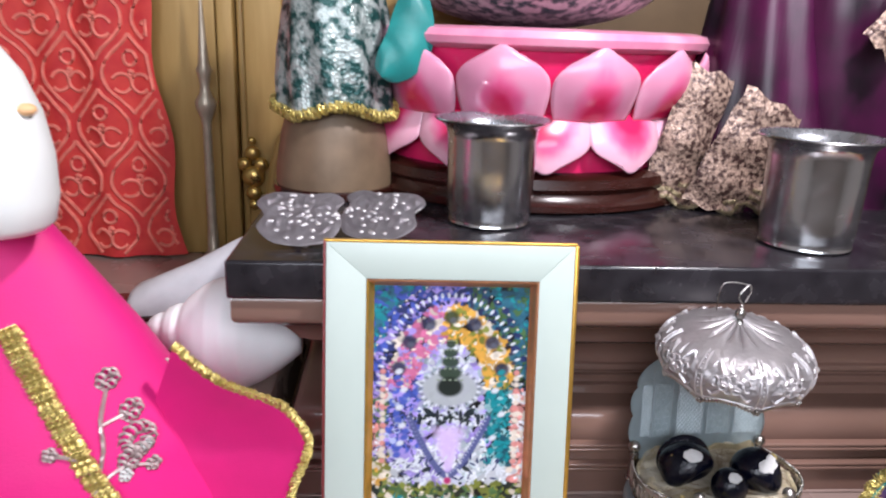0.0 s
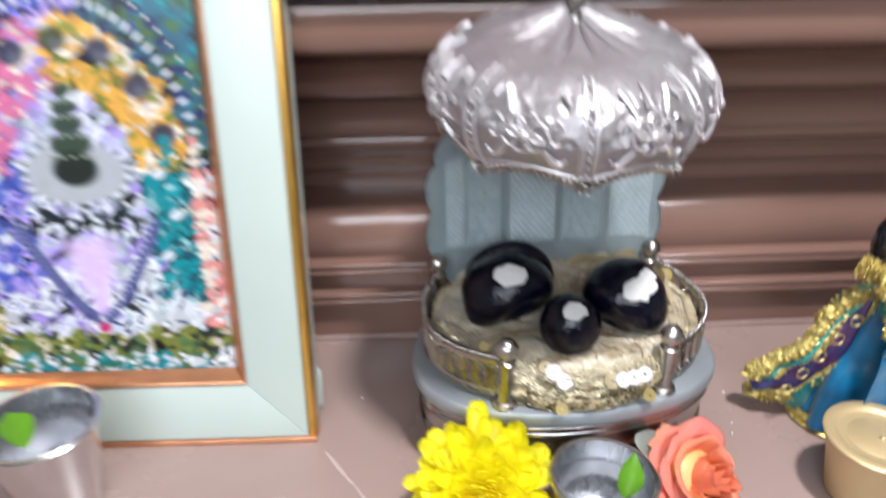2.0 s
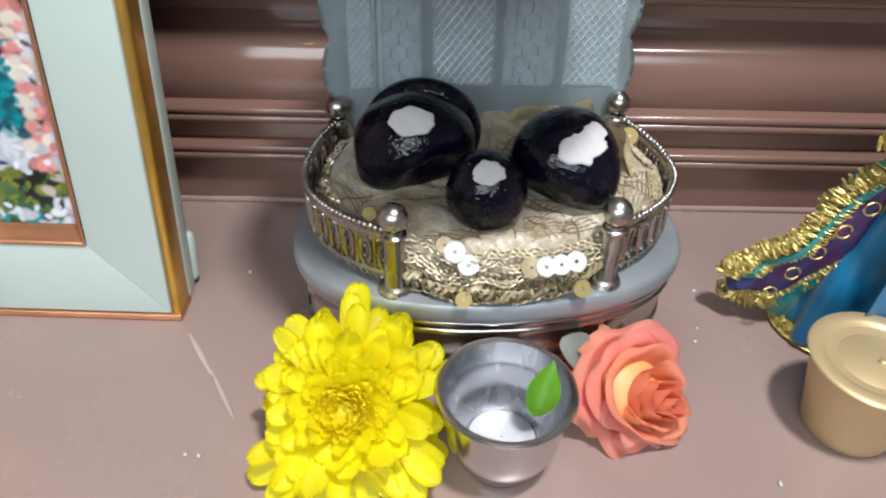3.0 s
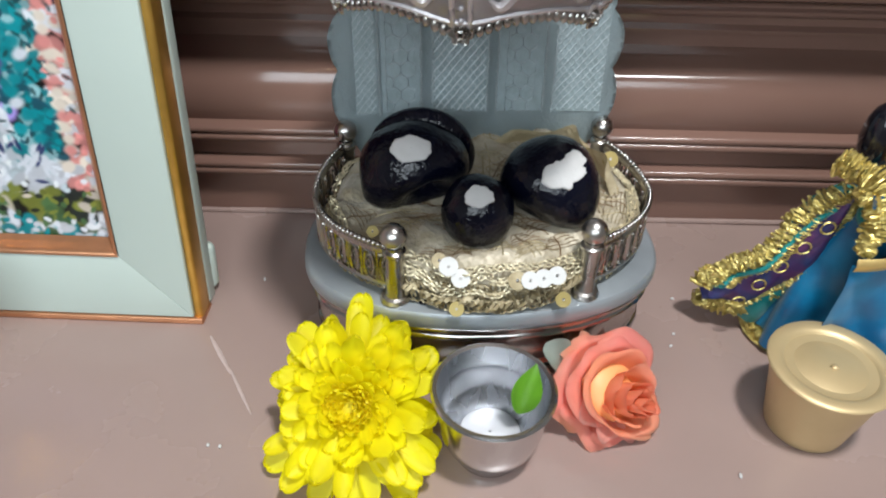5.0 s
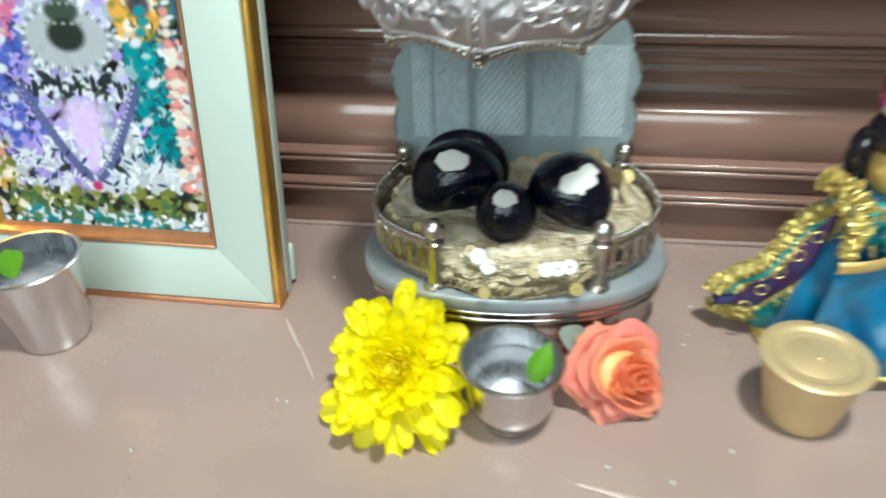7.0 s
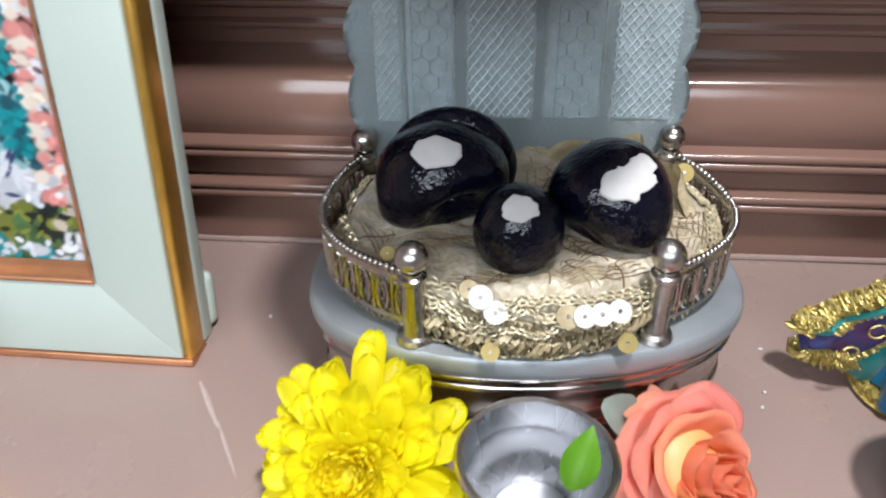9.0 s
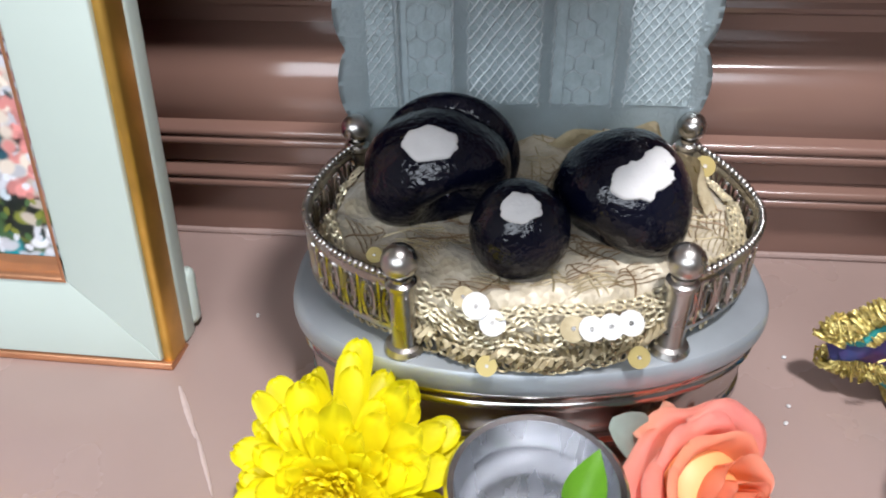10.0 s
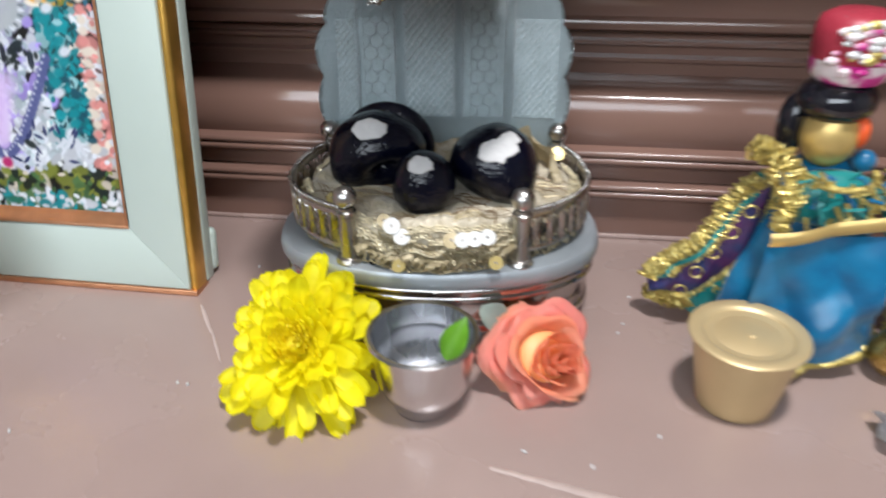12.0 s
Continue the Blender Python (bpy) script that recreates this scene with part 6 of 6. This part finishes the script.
bm = bmesh.new()
fold = lambda a, r, z: (r * (1 + 0.05 * math.sin(a * 11 + 30 * z)), z + 0.006 * math.sin(a * 4 + 1) * max(0, 1 - z * 12))
lathe(bm, [(0.066, -0.010), (0.065, 0.02), (0.062, 0.05), (0.056, 0.09), (0.045, 0.15), (0.03, 0.20), (0.0005, 0.22)], 90, slot=0, wave=fold)
coil(bm, [(0.067 * math.cos(a) * (1 + 0.05 * math.sin(a * 11)), 0.067 * math.sin(a), -0.010 + 0.006 * math.sin(a * 4 + 1)) for a in [2 * math.pi * i / 90 for i in range(91)]], 0.005, 0.0014, 80, 1, 3)
leaf_sheet(bm, [(0.050, -0.062, 0.030), (0.078, -0.060, 0.060), (0.085, -0.050, 0.120)], 0.050, 0.006, 2)
ob = part("dressed_figure", bm, [TEAL_SILVER, ZARI, TEAL], angle=70)
ob.matrix_world = pose(-0.350, 0.235, 0.353)
tagged(ob, "figurine in silver and teal brocade with gold fringe, on a stool", "figurine")


def lotus():
    root = thing("lotus_pedestal", pose(-0.118, 0.340, 0.247), "glossy pink lotus pedestal on a dark red wooden base", "pedestal")
    bm = bmesh.new()
    lathe(bm, [(0.0005, 0.0), (0.208, 0.0), (0.213, 0.003), (0.213, 0.009), (0.206, 0.013), (0.203, 0.020), (0.208, 0.026), (0.206, 0.036), (0.198, 0.040), (0.0005, 0.041)], 96)
    part("base", bm, REDWOOD, root, "turned dark red wooden base")
    bm = bmesh.new()
    lathe(bm, [(0.0005, 0.040), (0.182, 0.040), (0.186, 0.070), (0.188, 0.096), (0.192, 0.120), (0.203, 0.168), (0.0005, 0.172)], 96)
    part("core", bm, LOTUS_DEEP, root, "deep pink core")
    bm = bmesh.new()
    lathe(bm, [(0.190, 0.165), (0.206, 0.166), (0.214, 0.171), (0.216, 0.178), (0.212, 0.185), (0.200, 0.188), (0.0005, 0.188)], 96)
    part("rim", bm, LOTUS_PINK, root, "pink rounded rim")

    def petal_on(a0, lower):
        bm = bmesh.new()

        def f(u, v):
            t = 2 * v - 1
            if lower:
                w = 0.049 * (1 - 0.7 * max(0, (u - 0.45) / 0.55) ** 3)
                z = 0.104 - 0.062 * u + 0.010 * t * t * u
                r = 0.191 + 0.014 * u + 0.010 * math.sin(math.pi * u) * (1 - t * t) + 0.008 * max(0, u - 0.7) * (1 - t * t)
            else:
                w = 0.0475 * (0.86 + 0.14 * math.sin(math.pi * min(1, u * 0.9))) * math.sqrt(max(0.03, 1 - max(0, (u - 0.62) / 0.38) ** 2.4))
                z = 0.098 + 0.072 * u - 0.012 * t * t * u
                r = 0.193 + 0.020 * u + 0.014 * math.sin(math.pi * u) * (1 - t * t)
            a = a0 + t * w / r
            return (r * math.cos(a), r * math.sin(a), z)
        nu, nv = 24, 24
        grid(bm, f, nu, nv)
        me = bpy.data.meshes.new("petal")
        for fc in bm.faces:
            fc.smooth = True
        bm.to_mesh(me)
        bm.free()
        tint = me.attributes.new("tint", "FLOAT_COLOR", "POINT")
        deep, mid, pale = Vector((0.74, 0.015, 0.10)), Vector((0.80, 0.12, 0.29)), (Vector((0.86, 0.44, 0.56)) if lower else Vector((0.70, 0.27, 0.41)))
        for i in range(len(me.vertices)):
            u, t = (i // (nv + 1)) / nu, abs(2 * (i % (nv + 1)) / nv - 1)
            nz = 0.10 * noise.noise(Vector((u * 6, t * 5, a0 * 3)))
            reach = math.sqrt((t / (0.75 if lower else 0.62)) ** 2 + (u / (0.80 if lower else 0.74)) ** 2) + nz
            k = min(1.0, max(0.0, (reach - 0.42) / 0.62))
            c = deep.lerp(mid, min(1.0, k * 2)).lerp(pale, max(0.0, k * 2 - 1))
            edge = max(0.0, (max(t, u) + nz - 0.82) / 0.18)
            c = c.lerp(Vector((0.8, 0.44, 0.56)), min(1.0, edge) * 0.45)
            tint.data[i].color = (*c, 1)
        me.materials.append(LOTUS_PETAL)
        thick = new("petal", me)
        thick.parent = root
        sol = thick.modifiers.new("thickness", "SOLIDIFY")
        sol.thickness = 0.003
    for k in range(13):
        petal_on(2 * math.pi * (k + 0.15) / 13, False)
        petal_on(2 * math.pi * (k + 0.65) / 13, True)


lotus()
bm = bmesh.new()
ball(bm, (0, 0, 0.06), 0.16, 48, 0, (1.0, 1.0, 0.38))
ob = part("seated_statue", bm, TEAL_SILVER)
ob.matrix_world = pose(-0.118, 0.345, 0.4355)
tagged(ob, "statue in silver and teal cloth seated on the lotus pedestal", "statue")


def purple_figure():
    bm = bmesh.new()
    fold = lambda a, r, z: (r * (1 + 0.06 * math.sin(a * 10 + 14 * z)), z)
    lathe(bm, [(0.098, 0.0), (0.097, 0.03), (0.088, 0.08), (0.078, 0.14), (0.065, 0.22), (0.05, 0.30), (0.0005, 0.34)], 100, (0.145, 0.255), slot=0, wave=fold)
    lathe(bm, [(0.105, 0.0), (0.110, 0.10), (0.125, 0.20), (0.12, 0.30), (0.0005, 0.34)], 100, (0.235, 0.285), slot=0, wave=fold)

    def ribbon(pts, wide, slot):
        leafy = smooth_path(pts, 8)
        n = len(leafy) - 1

        def f(u, v):
            k = u * n
            i = min(int(k), n - 1)
            p = leafy[i].lerp(leafy[i + 1], k - i)
            d = (leafy[i + 1] - leafy[i]).normalized()
            side = d.cross(Vector((0, -1, 0))).normalized()
            t = 2 * v - 1
            return p + side * t * wide / 2 + Vector((0, -0.008 * (1 - t * t) + 0.002 * math.sin(u * 20), 0.003 * math.sin(t * 6)))
        grid(bm, f, n, 8, slot=slot)
    ribbon([(0.032, 0.196, 0.002), (0.028, 0.186, 0.045), (0.040, 0.180, 0.090), (0.058, 0.185, 0.150)], 0.056, 1)
    ribbon([(0.066, 0.160, 0.004), (0.078, 0.150, 0.045), (0.098, 0.146, 0.090), (0.114, 0.148, 0.122)], 0.072, 1)
    ribbon([(0.205, 0.140, 0.180), (0.235, 0.140, 0.215), (0.275, 0.150, 0.240)], 0.040, 1)
    # ruffled hem

    def ruffle(u, v):
        x = 0.010 + 0.150 * u
        y = 0.196 - 0.048 * math.sin(u * 1.9) - 0.006 * math.sin(u * 30) - 0.006 * (1 - v)
        return (x, y, 0.0015 + 0.034 * v + 0.006 * (1 - v) * (1 + math.sin(u * 24)))
    grid(bm, ruffle, 60, 8, slot=1)
    for v in (0.0, 0.35, 0.7):
        coil(bm, [ruffle(i / 50, v) for i in range(51)], 0.0022, 0.0009, 60, 2, 2)
    ob = part("dressed_figure", bm, [PURPLE, BROCADE_ROSE, BRAID], angle=70)
    ob.matrix_world = pose(0, 0, 0.247)
    tagged(ob, "figurine in dark purple satin with rose-gold brocade hem on the slab", "figurine")


purple_figure()

# ---- gilded screen and red curtain behind ----
def screen():
    root = thing("gilded_screen", pose(-0.52, 0.50, 0.086), "gold-painted wooden screen with mouldings behind the step", "screen")
    for x0, x1, y0 in ((-0.125, -0.0195, 0.0), (-0.018, 0.006, -0.006), (0.0075, 0.018, 0.010), (0.0195, 0.075, -0.004), (0.0765, 0.42, 0.002)):
        bm = bmesh.new()
        box(bm, x0, x1, y0, y0 + 0.022, 0.0, 0.62, 0.003)
        part("board", bm, GOLDWOOD, root)
    bm = bmesh.new()
    tube(bm, smooth_path([(0.055, -0.010, 0.10), (0.066, -0.016, 0.16), (0.085, -0.016, 0.20), (0.110, -0.014, 0.19), (0.100, -0.014, 0.165), (0.086, -0.014, 0.175)]), lambda t: 0.008 * (1 - 0.6 * t) + 0.002, 10)
    part("carved_scroll", bm, GOLDWOOD, root, "carved gold scroll")
    bm = bmesh.new()
    for dx, dz, r in ((0, 0.125, 0.017), (-0.012, 0.143, 0.011), (0.012, 0.143, 0.011), (0, 0.160, 0.011), (0, 0.100, 0.012), (0, 0.082, 0.008), (0, 0.178, 0.006)):
        ball(bm, (0.028 + dx, -0.014, dz), r, 14, s=(1, 0.7, 1))
    part("carved_drop", bm, BRASS, root, "carved gold drop")


screen()
bm = bmesh.new()
lathe(bm, [(0.0005, 0.0), (0.013, 0.0), (0.014, 0.012), (0.009, 0.018), (0.0065, 0.06), (0.0060, 0.20), (0.0075, 0.212), (0.0135, 0.226), (0.0145, 0.236), (0.0085, 0.246), (0.0065, 0.256), (0.0080, 0.27), (0.0110, 0.278), (0.0075, 0.288), (0.0045, 0.33), (0.0005, 0.40)], 32)
ob = part("turned_post", bm, GREYGOLD)
ob.matrix_world = pose(-0.548, 0.455, 0.0862)
tagged(ob, "slim turned post of worn silver before the screen", "post")


def curtain():
    root = thing("red_curtain", pose(-0.80, 0.47, 0.0), "red hanging curtain with coral arabesque pattern", "curtain")

    def at(x, z, off=0.0):
        return Vector((x, 0.007 * math.sin(x * 38 + 0.8 * math.sin(z * 7)) + 0.004 * math.sin(x * 91 + 1) - off, z))
    right = lambda z: 0.205 - 0.075 * max(0, (z - 0.09)) + 0.006 * math.sin(z * 30)
    bm = bmesh.new()
    grid(bm, lambda u, v: at(-0.25 + (right(0.09 + 0.6 * v) + 0.25) * u, 0.09 + 0.6 * v), 90, 50)
    sheet = part("cloth", bm, CURTAIN, root, "red woven cloth")
    bm = bmesh.new()
    for r in range(-1, 7):
        for c in range(-3, 3):
            cx, cz = c * 0.085 + (0.0425 if r % 2 else 0) + 0.02, 0.13 + r * 0.075
            lines = []
            for s in (1, -1):
                lines.append([(cx + s * 0.036 * math.sin(math.pi * t) ** 1.3, cz - 0.055 + 0.11 * t) for t in [i / 16 for i in range(17)]])
                lines.append([(cx + s * (0.012 + 0.012 * math.cos(q)), cz - 0.012 + 0.013 * math.sin(q)) for q in [0.4 + 5.2 * i / 14 for i in range(15)]])
            lines.append([(cx + 0.009 * math.cos(q), cz + 0.022 + 0.010 * math.sin(q)) for q in [2 * math.pi * i / 12 for i in range(13)]])
            lines.append([(cx + 0.0035 * math.cos(q), cz + 0.002 + 0.0035 * math.sin(q)) for q in [2 * math.pi * i / 8 for i in range(9)]])
            for ln in lines:
                seg = [at(x, z, 0.0008) for x, z in ln if 0.095 < z < 0.68 and -0.25 < x < right(z) - 0.006]
                if len(seg) > 3:
                    tube(bm, [p + Vector((0.0018 * noise.noise(p * 60), 0, 0.0018 * noise.noise(p * 60 + Vector((7, 0, 0))))) for p in seg], 0.0027, 5)
    tagged(part("woven_motif", bm, CURTAIN_MOTIF, sheet, "coral woven arabesques"), kind="stuff")


curtain()
